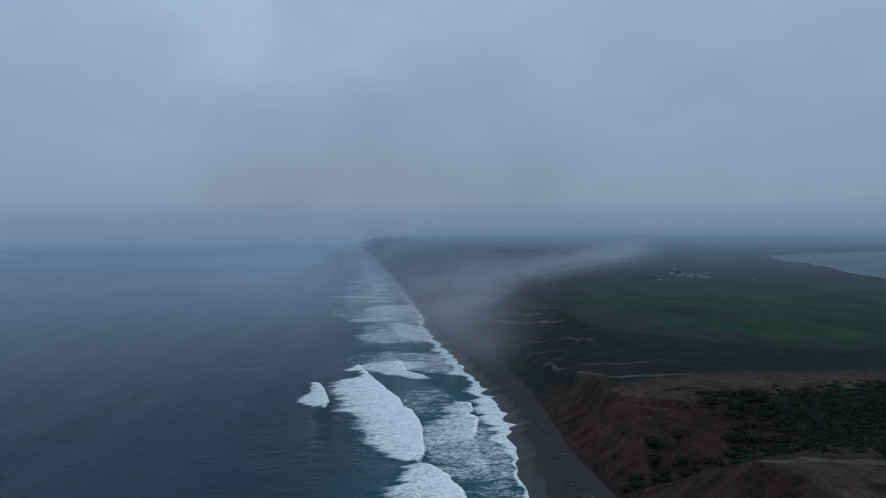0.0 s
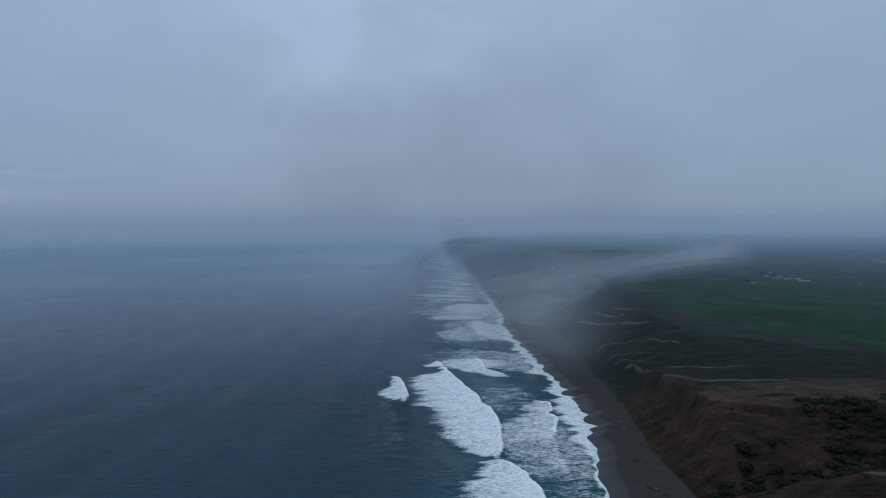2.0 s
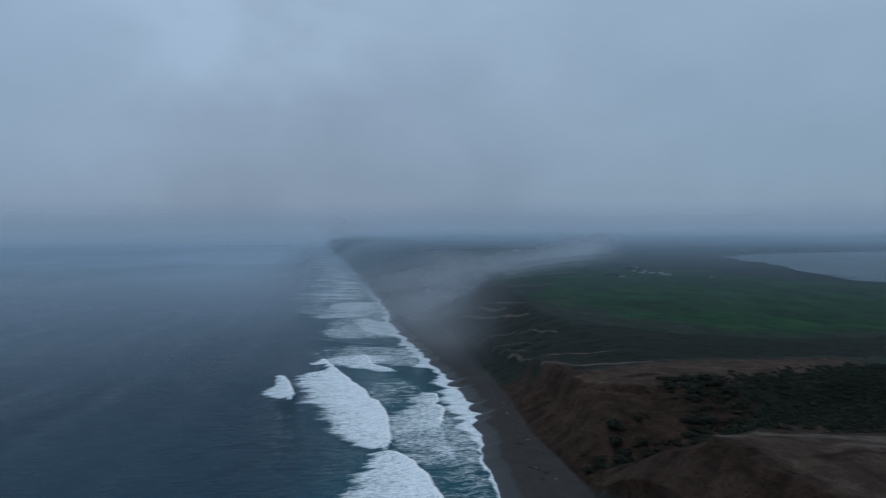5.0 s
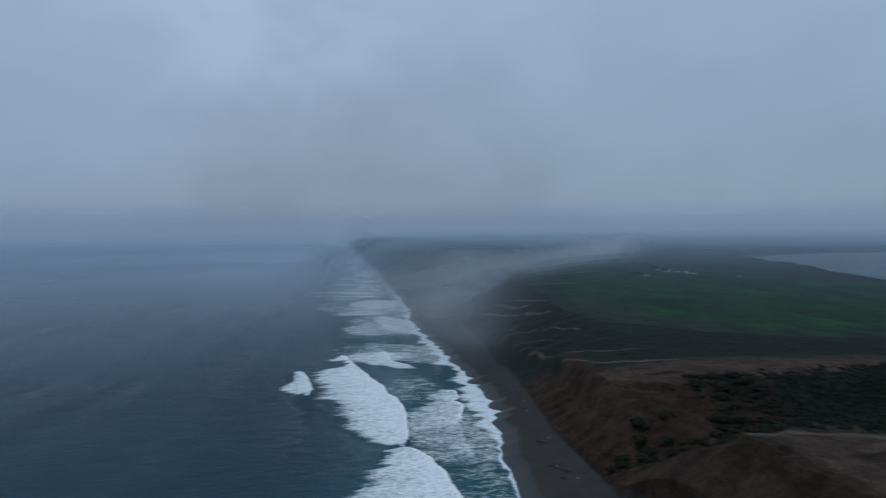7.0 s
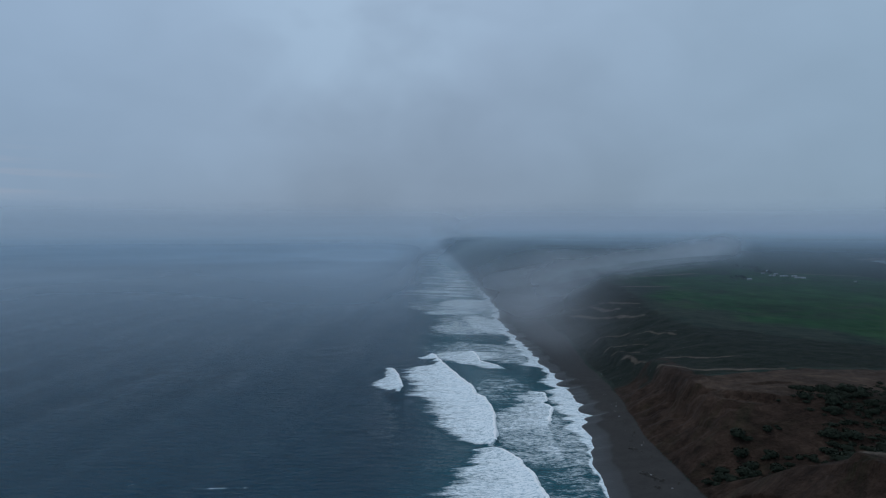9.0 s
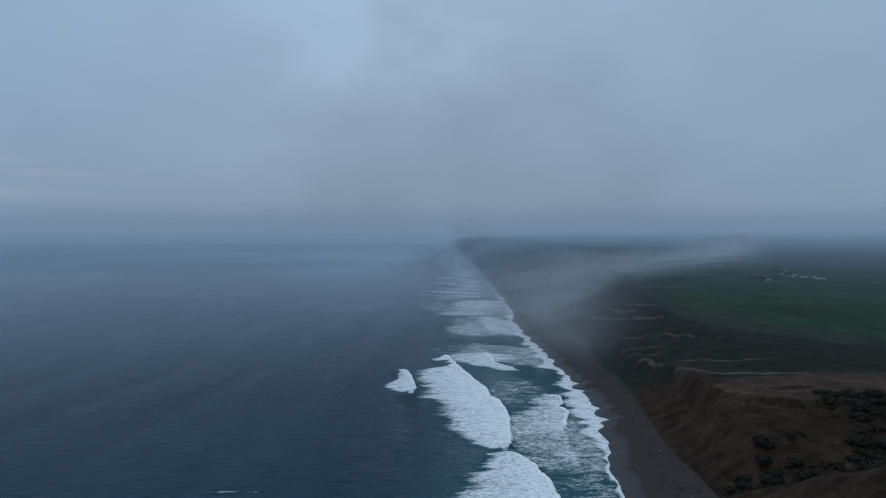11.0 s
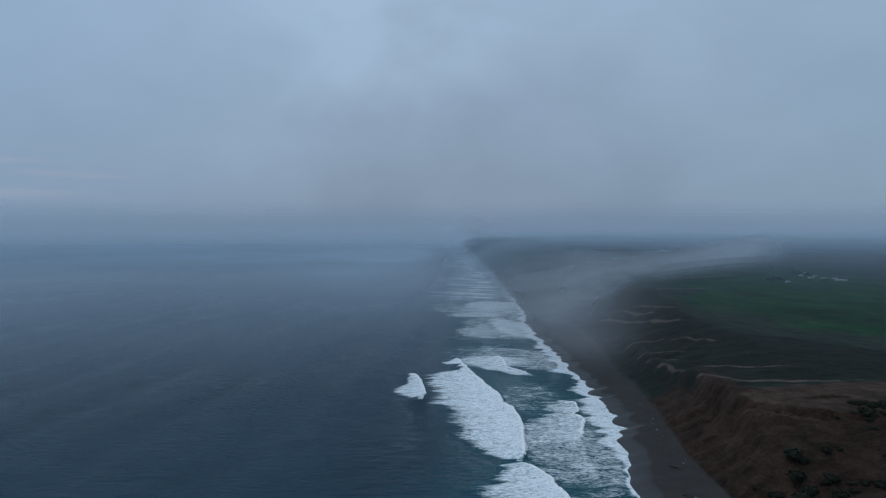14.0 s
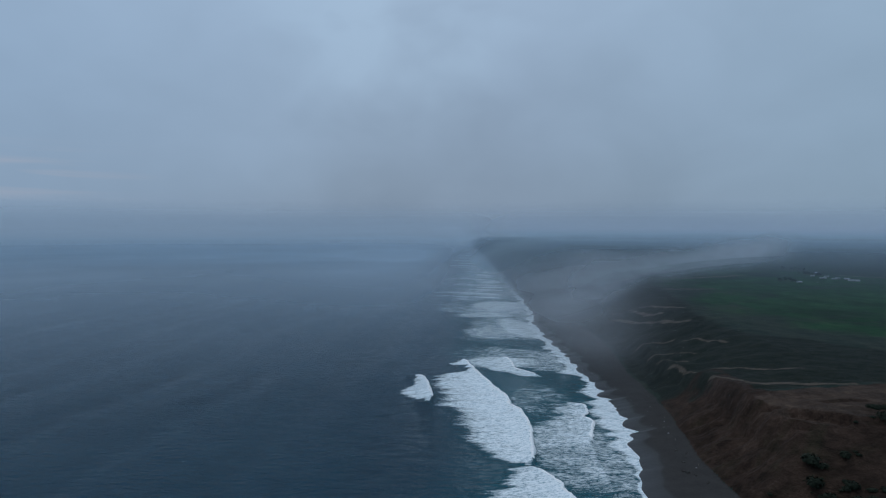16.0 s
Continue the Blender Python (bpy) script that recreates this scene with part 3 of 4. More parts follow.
# ---- sea ----
class Surf:
    """Adds up the foam and the height of waves over points of the sea."""

    def __init__(self, x, y):
        self.x, self.y = x, y
        self.foam, self.z = np.zeros_like(x), np.zeros_like(x)

    def breaker(self, front, widths, strength=1.0, height=1.2, ragged=5.0, seed=1, ends=6.0):
        """A spilling wave running east: front, its leading edge as (northing, easting) pairs; widths, the foam behind it."""
        y0, y1 = front[0][0], front[-1][0]
        near = (self.y > y0 - 20) & (self.y < y1 + 20)
        x, y = self.x[near], self.y[near]
        xf = line(y, *front) + 1.2 * fbm(y, y * 0, 9, 3, seed) + 0.7 * fbm(y, y * 0, 2.4, 2, seed + 1)
        w = line(y, *widths) + ragged * (1.1 * fbm(y, x * 0.3, 12, 4, seed + 3) + 0.8 * fbm(x, y, 26, 4, seed + 4) + 0.9 * fbm(y, x * 0.12, 3.2, 3, seed + 6))
        d = xf - x
        along = smooth(y0 - ends * 0.3, y0 + ends, y) * (1 - smooth(y1 - ends, y1 + ends * 0.3, y))
        f = smooth(-0.5, 0.7, d) * (1 - 0.22 * smooth(0.0, 0.8 * w, d)) * (1 - smooth(0.72 * w, np.maximum(1.2 * w, 1.0), d)) * np.minimum(1, along * 1.5)
        self.foam[near] = np.maximum(self.foam[near], strength * f)
        hump = np.where(d < 0, np.exp(-(d / 0.9) ** 2), np.exp(-(d / 6.0) ** 2))
        self.z[near] += height * along * hump

    def patch(self, cx, cy, rx, ry, strength, turn=0.0, seed=1):
        near = np.abs(self.y - cy) < ry * 2.2 + rx * 0.5
        x, y = self.x[near], self.y[near]
        wob = 0.35 * fbm(x, y, max(rx, ry) * 0.7, 4, seed)
        c, s = math.cos(radians(turn)), math.sin(radians(turn))
        u, v = (x - cx) * c + (y - cy) * s, -(x - cx) * s + (y - cy) * c
        f = 1 - smooth(0.55, 1.25, np.hypot(u / rx, v / ry) + wob)
        self.foam[near] = np.maximum(self.foam[near], strength * f)


# the outer peak, the long main breaker, the next one south of it, and a smaller one behind: leading edge, width of foam
BREAKERS = [
    ([(386, -13), (391, -12.6), (406, -13.2), (425, -16), (441, -19.4), (455, -25)], [(386, 2), (391, 5), (400, 13), (414, 18), (426, 11), (440, 7), (455, 2)], 1.0, 2.2, 4),
    ([(289, 33.5), (300, 35), (313, 36.5), (339, 38.6), (358, 38.2), (368, 36.5), (376, 32.6), (398, 31), (432, 22.7), (469, 14), (506, 7)],
     [(289, 2), (293, 4), (302, 14), (317, 25), (332, 30), (347, 38), (391, 39), (441, 34), (456, 26), (470, 9), (506, 2)], 1.0, 2.0, 8),
    ([(150, 48), (233, 47), (244, 46), (258, 45), (275, 40), (290, 34)],
     [(150, 60), (233, 42), (250, 36), (268, 24), (282, 10), (290, 4)], 1.0, 1.7, 8),
    ([(314, 64), (333, 68), (349, 72), (356, 72), (361, 69), (366, 72.5), (383, 74.5), (391, 68)], [(314, 30), (340, 34), (354, 28), (361, 10), (368, 18), (382, 17), (391, 6)], 0.76, 0.9, 8),
    ([(452, 60), (462, 54), (476, 44), (508, 42), (520, 40)], [(452, 10), (476, 26), (500, 28), (520, 20)], 0.85, 1.0, 7)]


def fill_surf(s):
    for k, (front, widths, strength, height, ragged) in enumerate(BREAKERS):
        s.breaker(front, widths, strength, height, ragged, 11 + 10 * k)
    # older white water nearer the beach
    s.breaker([(270, 62), (304, 64), (330, 66)], [(270, 10), (304, 26), (330, 28)], 0.62, 0.5, 8, 43)
    s.breaker([(160, 60), (233, 64), (262, 66), (290, 66)], [(160, 18), (233, 14), (262, 16), (290, 20)], 0.30, 0.4, 8, 45)
    s.breaker([(470, 78), (500, 80), (540, 78)], [(470, 30), (500, 40), (540, 44)], 0.55, 0.5, 10, 55)
    s.breaker([(561, 62), (566, 50), (580, 26), (604, 0)], [(561, 1.5), (580, 1.5), (604, 1.5)], 0.8, 0.8, 1, 58)
    # thin lace between the breakers and the beach
    s.patch(58, 300, 28, 62, 0.49, 0, 67)
    s.patch(60, 235, 20, 40, 0.34, 0, 68)
    s.patch(52, 395, 26, 34, 0.36, 0, 69)
    s.patch(46, 525, 42, 42, 0.46, 0, 70)
    s.patch(36, 500, 34, 22, 0.72, 0, 76)
    base = smooth(520, 640, s.y) * smooth(-32, 26, s.x + 46 * fbm(s.x, s.y * 0.6, 90, 4, 72))
    s.foam = np.maximum(s.foam, base * line(s.y, (600, 1.25), (850, 1.2), (1000, 1.0), (1800, 0.7)) * (0.34 + 0.36 * fbm(s.x * 0.5, s.y * line(s.y, (500, 1), (4000, 0.25)), 34, 4, 73)))
    # a wide sheet of foam farther up the beach
    s.patch(66, 660, 24, 80, 0.72, 8, 61)
    s.patch(40, 640, 34, 60, 0.55, 0, 62)
    s.patch(40, 760, 48, 26, 0.62, 0, 63)
    s.patch(60, 850, 44, 60, 0.70, 0, 64)
    s.patch(10, 810, 40, 40, 0.45, 0, 65)
    s.patch(-79, 246, 13, 0.9, 0.36, 4, 66)
    # the surf running on to where the fog takes it
    rng = random.Random(4)
    y, k = 930.0, 0
    while y < 4700:
        size = y * rng.uniform(0.04, 0.085)
        out = rng.uniform(-48, 24)
        s.breaker([(y, rng.uniform(80, 94)), (y + size * 0.5, rng.uniform(45, 70)), (y + size, out + 12)],
                  [(y, rng.uniform(20, 75)), (y + size * 0.5, rng.uniform(30, 80)), (y + size, rng.uniform(8, 30))], rng.uniform(0.58, 0.9), 0.7, 34, 100 + k, size * 0.45)
        if rng.random() < 0.6:
            s.patch(rng.uniform(55, 85), y + size * 1.3, rng.uniform(20, 35), size * rng.uniform(0.3, 0.6), rng.uniform(0.5, 0.8), 0, 200 + k)
        y += size * rng.uniform(0.8, 1.6)
        k += 1
    # swash at the water's edge
    d = shore_x(s.y) - s.x
    wide = line(s.y, (0, 1.5), (235, 1.6), (285, 1.8), (305, 8), (330, 13), (370, 19), (400, 15), (440, 12), (480, 13), (560, 14), (900, 10), (5200, 14))
    wide = wide * (1 + 1.1 * fbm(s.y, s.x * 0.12, 13, 4, 71))
    inner = d + 1.6 * fbm(s.x * 0.5, s.y, 3.5, 3, 74)
    rim = (1 - 0.4 * smooth(0.3, 0.9, inner / np.maximum(wide, 0.8))) * (1 - smooth(0.5, 1.2, inner / np.maximum(wide, 0.8))) * smooth(-2.0, -0.3, d + 0.9 * fbm(s.y, s.x * 0.3, 4, 2, 75))
    s.foam = np.maximum(s.foam, rim * line(s.y, (650, 1), (1200, 0.5)))


SX = steps(-4950, (-700, 60, 14), (-70, 13, 1.3), (112, 0.85, 0.85))
SY = steps(-900, (150, 60, 1.0), (230, 0.9, 0.8), (600, 0.75, 1.9), (1500, 1.9, 6), (4960, 6, 20))
WY, WX = np.meshgrid(SY, SX, indexing="ij")
surf = Surf(WX, WY)
fill_surf(surf)
calm = 1 - smooth(-20, 80, WX)
swell = 0.32 * np.sin((WX - 0.10 * WY + 14 * fbm(WX, WY, 160, 2, 81)) / 9.5) * calm * smooth(-900, -60, WX)
WZ = 0.12 * fbm(WX, WY, 14, 3, 83) * (WX > -700) + swell + surf.z
WZ = WZ + surf.foam * 0.22 * (1 + fbm(WX, WY, 2.4, 3, 85))
WZ = np.where(WX > shore_x(WY) - 10, WZ * np.clip((shore_x(WY) - WX) / 10, 0, 1) + 0.06, WZ)
shallow = smooth(-22, 38, WX + 12 * fbm(WX, WY, 60, 3, 87)) * 0.8 + 0.55 * surf.foam
sea = sheet("sea", WX, WY, WZ, SEA, {"foam": surf.foam, "shallow": np.clip(shallow, 0, 1)})
tagged(sea, "dark blue ocean with white surf breaking along the beach", "sea", kind="structure")



def roller(front, height, seed, kind):
    """The tumbling white lip of a breaking wave, along its leading edge."""
    y0, y1 = front[0][0], front[-1][0]
    yy = np.arange(y0, y1, 0.35)
    V, Y = np.meshgrid(np.linspace(-1, 1, 13), yy)
    taper = smooth(y0, y0 + 9, Y) * (1 - smooth(y1 - 9, y1, Y))
    edge = line(Y, *front) + 1.2 * fbm(Y, Y * 0, 9, 3, seed) + 0.7 * fbm(Y, Y * 0, 2.4, 2, seed + 1)
    wide = (0.7 + 0.9 * taper) * (0.55 + 0.9 * np.abs(fbm(Y, Y * 0, 7, 3, seed + 9)))
    D = 0.35 + V * wide + 0.8 * fbm(Y, V * 3, 3, 3, seed + 5)
    hump = height * taper * np.where(D < 0, np.exp(-(D / 0.9) ** 2), np.exp(-(D / 6.0) ** 2))
    Z = hump + 0.12 + (0.1 + 0.22 * taper * height) * (1 - V ** 2) * (1 + 1.3 * fbm(Y, V * 2, 1.8, 3, seed + 7)) - 0.5 * V ** 4
    ob = sheet("breaking_wave", edge - D, Y, Z, FOAM)
    return tagged(ob, kind, "wave", "breaking waves")


for k, (front, widths, strength, height, ragged) in enumerate(BREAKERS):
    roller(front, height, 11 + 10 * k, ("white breaking wave peaking out at sea", "long white breaker rolling towards the dark beach",
                                        "broad white breaker rolling towards the dark beach", "low line of white water close to the beach",
                                        "small white breaker running in behind others")[k])

WX2, WY2 = np.meshgrid(np.linspace(600, 4960, 40), np.linspace(500, 2900, 30))
bay = sheet("bay", WX2, WY2, WX2 * 0 + 0.0, BAY_WATER)
tagged(bay, "calm grey bay behind green headland", "bay", kind="structure")


# ---- fog ----
def fog_over(name, X, Y, Z, density, label, mat, lightness=None):
    rows, cols = X.shape
    i = np.arange(rows * cols).reshape(rows, cols)
    quads = np.stack([i[:-1, :-1], i[:-1, 1:], i[1:, 1:], i[1:, :-1]], -1).reshape(-1, 4)
    quads = quads[np.ravel(density)[quads].max(1) > 0.004]
    kept, at = np.unique(quads, return_inverse=True)
    points = np.stack([X, Y, Z], -1).reshape(-1, 3)[kept]
    ob = solid(name, points, at.reshape(-1, 4), mat, {"fog_amount": np.ravel(density)[kept], "fog_lightness": np.ravel(X * 0 if lightness is None else lightness)[kept]})
    return tagged(ob, label, "fog", kind="stuff")


fr, fb = np.meshgrid(steps(170, (1200, 12, 30), (4940, 30, 60)), np.radians(np.linspace(-80, 75, 240)), indexing="ij")
FX, FY = fr * np.sin(fb), fr * np.cos(fb)
west = 1 - smooth(-0.05, 0.07, fb - 0.05 * smooth(1500, 3200, fr) + 0.02 * fbm(FX, FY, 500, 3, 95))
over_land = smooth(40, 150, FX)
# the bank thickens far out and rolls up into the cloud deck
roll_up = np.clip((fr - 3300) / 1640, 0, 1) ** 2
FLOOR = 12 + over_land * 34 * (1 - 0.6 * smooth(1500, 3600, fr)) + (46 - 13 * over_land) * smooth(1700, 3600, fr) + 330 * roll_up
lofty = 1 - smooth(70, 310, FLOOR)
corridor = np.exp(-((fb + 0.06) / 0.17) ** 2)


# fog and distance haze painted as sheet opacity, rising with range from the origin
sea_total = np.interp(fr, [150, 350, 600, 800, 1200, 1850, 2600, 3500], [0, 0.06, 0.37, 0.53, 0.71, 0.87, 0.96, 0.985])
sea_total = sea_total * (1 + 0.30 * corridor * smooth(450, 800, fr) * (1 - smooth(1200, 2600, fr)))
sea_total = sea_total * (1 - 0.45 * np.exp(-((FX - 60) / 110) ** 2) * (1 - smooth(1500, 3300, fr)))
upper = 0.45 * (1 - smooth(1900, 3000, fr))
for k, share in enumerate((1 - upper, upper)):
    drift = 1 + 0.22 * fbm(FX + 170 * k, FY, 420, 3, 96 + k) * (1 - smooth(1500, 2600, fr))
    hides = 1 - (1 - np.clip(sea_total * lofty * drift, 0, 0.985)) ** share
    # tone by distance paints brightness into the sheet, towards the sky's; greyer along the coast
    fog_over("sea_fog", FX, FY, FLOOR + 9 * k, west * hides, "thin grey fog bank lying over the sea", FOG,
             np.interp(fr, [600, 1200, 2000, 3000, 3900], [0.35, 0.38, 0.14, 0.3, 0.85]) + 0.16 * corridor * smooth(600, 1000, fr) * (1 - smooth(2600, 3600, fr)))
# the land's blue distance haze, likewise put into see-through sheets by range
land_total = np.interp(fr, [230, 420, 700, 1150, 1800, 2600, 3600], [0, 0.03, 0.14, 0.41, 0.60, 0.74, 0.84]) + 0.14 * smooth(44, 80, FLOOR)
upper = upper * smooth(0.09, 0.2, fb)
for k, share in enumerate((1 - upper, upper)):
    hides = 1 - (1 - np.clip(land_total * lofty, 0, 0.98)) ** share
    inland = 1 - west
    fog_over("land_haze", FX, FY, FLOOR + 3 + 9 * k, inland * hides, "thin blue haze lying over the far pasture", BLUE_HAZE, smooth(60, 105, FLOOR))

# a soft billow of fog that climbs from the beach towards the pasture
u, v = np.meshgrid(np.linspace(0, 1, 220), np.linspace(0, 1, 90), indexing="ij")
turn = 3 + 26.5 * u
crest = line(turn, (3, -4.6), (8, -3.6), (12.5, -2.9), (17, -2.2), (20, -1.75), (22, -1.25), (25.5, -0.75), (30, -0.7))
base = line(turn, (3, -12), (8, -10.5), (12, -8.4), (17, -6.4), (22, -4.9), (26, -3.6), (30, -3.0))
far = 580 + 640 * smooth(0.15, 1.0, u) ** 1.3
BX, BY = far * np.sin(np.radians(turn)), far * np.cos(np.radians(turn))
rise = -13 + 14.5 * v
wisp = 0.45 * fbm(turn * 0.5 - rise, rise * 1.6 + turn * 0.35, 2.6, 4, 82) + 0.28 * fbm(turn * 0.7 + rise * 1.4, rise * 2.2 - turn * 0.5, 1.1, 4, 131)
high = (rise - base) / (crest - base) + 0.30 * wisp
puff = smooth(-0.25, 0.90, high) * smooth(1.22, 0.80, high) * smooth(6.0, 12, turn) * (1 - smooth(24.6, 28.5, turn + 1.6 * wisp))
puff = np.clip(puff * line(turn, (3, 0.20), (10, 0.50), (17, 0.62), (22, 0.82), (25, 0.95)) * (1 + 0.6 * wisp), 0, 0.88)
BZ = 102 + far * np.tan(np.radians(rise))
puff = puff * smooth(1, 22, BZ - land_height(BX, BY))
fog_over("fog_billow", BX, BY, BZ, puff, "soft billow of fog climbing from beach towards pasture", BILLOW)

# the low bank that it lifts from, along the beach and the first dunes
MY, MX = np.meshgrid(steps(290, (700, 6, 8), (1900, 9, 30)), np.linspace(-60, 480, 130), indexing="ij")
across = (MX - line(MY, (400, 92), (600, 106), (900, 130), (1900, 190))) / np.where(MX < 106, line(MY, (400, 40), (900, 80)), line(MY, (300, 18), (400, 24), (600, 62), (1200, 190)))
bank = np.exp(-across ** 2 * 1.1) * smooth(300, 680, MY + 40 * fbm(MX, MY, 90, 3, 92)) ** 0.9 * (1 - smooth(850, 1700, MY))
bank = bank * smooth(-60, 0, MX) * (1 - smooth(330, 480, MX)) * smooth(290, 340, MY)
MZ = 22 + 36 * smooth(60, 300, MX)
bank = bank * smooth(0, 12, MZ - land_height(MX, MY))
fog_over("beach_mist", MX, MY, MZ, np.clip(0.48 * bank * (1 + 0.4 * fbm(MX, MY, 110, 3, 90)), 0, 0.6),
         "low bank of thin mist along the beach", MIST)


# ---- plants, buildings and beach wrack ----
def part(name, ob, parent, label=""):
    ob.name = name
    ob.parent = parent
    return tagged(ob, label) if label else ob


def ball(level):
    bm = bmesh.new()
    bmesh.ops.create_icosphere(bm, subdivisions=level, radius=1)
    bm.verts.ensure_lookup_table()
    pts = np.array([v.co[:] for v in bm.verts])
    tri = np.array([[v.index for v in f.verts] for f in bm.faces])
    bm.free()
    return pts, tri


BALL = {k: ball(k) for k in (1, 2)}


def clump(rng, level=1, leaves=60, leaf=0.16, flat=0.75):
    """A ragged crown about one metre in radius, sitting on its base: a lumpy core and leaf sprays all over it."""
    pts, tri = BALL[level]
    k = rng.normal(size=(3, 3)) * 1.6
    bulge = 1 + 0.22 * np.sin(pts @ k[0] + 1) + 0.16 * np.sin(pts @ k[1] * 2.1) + rng.uniform(-0.12, 0.12, len(pts))
    core = pts * bulge[:, None] * 0.56 * np.array([1, 1, flat])
    n = rng.normal(size=(leaves, 3))
    n /= np.linalg.norm(n, axis=1)[:, None]
    n[:, 2] = np.abs(n[:, 2]) * 1.0 - 0.15
    mid = n * (1 + 0.22 * np.sin(n @ k[0] + 1) + 0.16 * np.sin(n @ k[1] * 2.1))[:, None] * np.array([1, 1, flat]) * rng.uniform(0.45, 1.25, (leaves, 1))
    a = np.cross(n, rng.normal(size=(leaves, 3)))
    a /= np.linalg.norm(a, axis=1)[:, None]
    b = np.cross(n, a) + n * rng.uniform(-0.8, 0.8, (leaves, 1))
    size = leaf * rng.uniform(0.6, 1.5, (leaves, 1))
    corners = np.stack([mid - a * size - b * size, mid + a * size - b * size, mid + b * size * 1.4], 1).reshape(-1, 3)
    faces = np.vstack([tri, len(core) + np.arange(leaves * 3).reshape(-1, 3)])
    whole = np.vstack([core, corners])
    whole[:, 2] += 0.55 * flat
    return whole, faces


def stick(a, b, ra, rb, sides=6):
    """A tapered limb between two points."""
    a, b = np.array(a, float), np.array(b, float)
    w = (b - a) / np.linalg.norm(b - a)
    p = np.cross(w, [0.3, 0.9, 0.2])
    p /= np.linalg.norm(p)
    q = np.cross(w, p)
    t = np.arange(sides) * 2 * np.pi / sides
    ring = np.cos(t)[:, None] * p + np.sin(t)[:, None] * q
    pts = np.vstack([a + ring * ra, b + ring * rb])
    i = np.arange(sides)
    j = (i + 1) % sides
    return pts, np.stack([i, j, sides + j, sides + i], 1)


def joined(pieces):
    pts, faces, n = [], [], 0
    for p, f in pieces:
        pts.append(p)
        faces.append(f + n)
        n += len(p)
    return np.vstack(pts), np.vstack(faces)


def empty(name, x, y, z, turn=0.0, scale=1.0):
    ob = new(name)
    ob.empty_display_size = 0.5
    ob.location, ob.rotation_euler, ob.scale = (x, y, z), (0, 0, turn), (scale,) * 3
    return ob


def shrub_kind(seed):
    rng = np.random.default_rng(seed)
    root = empty("shrub", 0, 0, -50)
    stems = [stick((0, 0, -0.5), (math.cos(t) * 0.5, math.sin(t) * 0.5, 0.55), 0.08, 0.03, 5) for t in rng.uniform(0, 6.28, 4)]
    part("stems", solid("stems", *joined(stems), BARK), root)
    lumps = []
    for k in range(5):
        p, f = clump(rng, 1, 210, 0.15)
        off = np.array([*rng.uniform(-0.55, 0.55, 2), rng.uniform(-0.1, 0.35)]) * (k > 0)
        lumps.append((p * rng.uniform(0.5, 0.85) + off, f))
    part("crown", solid("crown", *joined(lumps), SCRUB, shade=False), root)
    return tagged(root, "dark green wind-clipped coastal shrub on brown soil", "shrub", "shrubs in the hollow")


def scatter(n, x0, x1, y0, y1, wanted, seed):
    """Points of the plan, kept with the chance that wanted(x, y) gives."""
    rng = np.random.default_rng(seed)
    x, y = rng.uniform(x0, x1, n), rng.uniform(y0, y1, n)
    keep = rng.uniform(0, 1, n) < wanted(x, y)
    x, y = x[keep], y[keep]
    return np.stack([x, y, land_height(x, y)], 1)


def scrub_wanted(x, y):
    m = ground_masks(x, y, land_height(x, y))
    ragged = smooth(-0.15, 0.35, fbm(x, y, 17, 3, 66))
    return np.clip(m["scrub"] * (0.35 + 0.75 * ragged) * (1 - np.clip(m["pale"], 0, 1)), 0, 1) * (x - toe_x(y) > 3)


shrubs = [shrub_kind(40 + k) for k in range(4)]
spots = scatter(1700, 120, 190, 205, 285, lambda x, y: scrub_wanted(x, y) * (x < 172 + 0.3 * (y - 205)), 3)
spots = np.vstack([spots, scatter(160, 108, 150, 222, 250, lambda x, y: 0.22 * (x - toe_x(y) > 4) * smooth(0.0, 0.4, fbm(x, y, 14, 3, 67)), 5)])
spots = np.vstack([scatter(420, 105, 160, 210, 262, lambda x, y: (1 - smooth(5, 12, np.abs(y - gully_y(x)))) * smooth(2, 7, x - toe_x(y)) * 0.34, 8), spots])
rng = random.Random(11)
for k, (x, y, z) in enumerate(spots[:290]):
    size = rng.choice((0.5, 0.7, 0.9, 1.2, 1.6, 2.2, 2.9)) * rng.uniform(0.85, 1.15)
    m = Matrix.LocRotScale((x, y, z - 0.1 * size), Euler((0, 0, rng.uniform(0, 6.28))), None)
    c = copy_thing(shrubs[k % 4], m)
    c.scale = (size * rng.uniform(0.9, 1.3), size * rng.uniform(0.9, 1.3), size * rng.uniform(0.7, 1.0))
for root in shrubs:
    for ob in (*root.children_recursive, root):
        bpy.data.objects.remove(ob)


def thicket(name, spots, size, leaves, leaf, seed, label, mat=SCRUB):
    """Close-grown scrub as one mesh."""
    rng = np.random.default_rng(seed)
    kinds = [clump(rng, 1, leaves, leaf, 0.6) for _ in range(6)]
    pts, faces, n = [], [], 0
    for x, y, z in spots:
        p, f = kinds[rng.integers(6)]
        t, s = rng.uniform(0, 6.28), rng.uniform(*size)
        c, d = math.cos(t), math.sin(t)
        q = np.stack([p[:, 0] * c - p[:, 1] * d, p[:, 0] * d + p[:, 1] * c, p[:, 2] * rng.uniform(0.6, 1.1)], 1) * s
        pts.append(q + (x, y, z - 0.25 * s))
        faces.append(f + n)
        n += len(q)
    return tagged(solid(name, np.vstack(pts), np.vstack(faces), mat, shade=False), label, "scrub", kind="stuff")


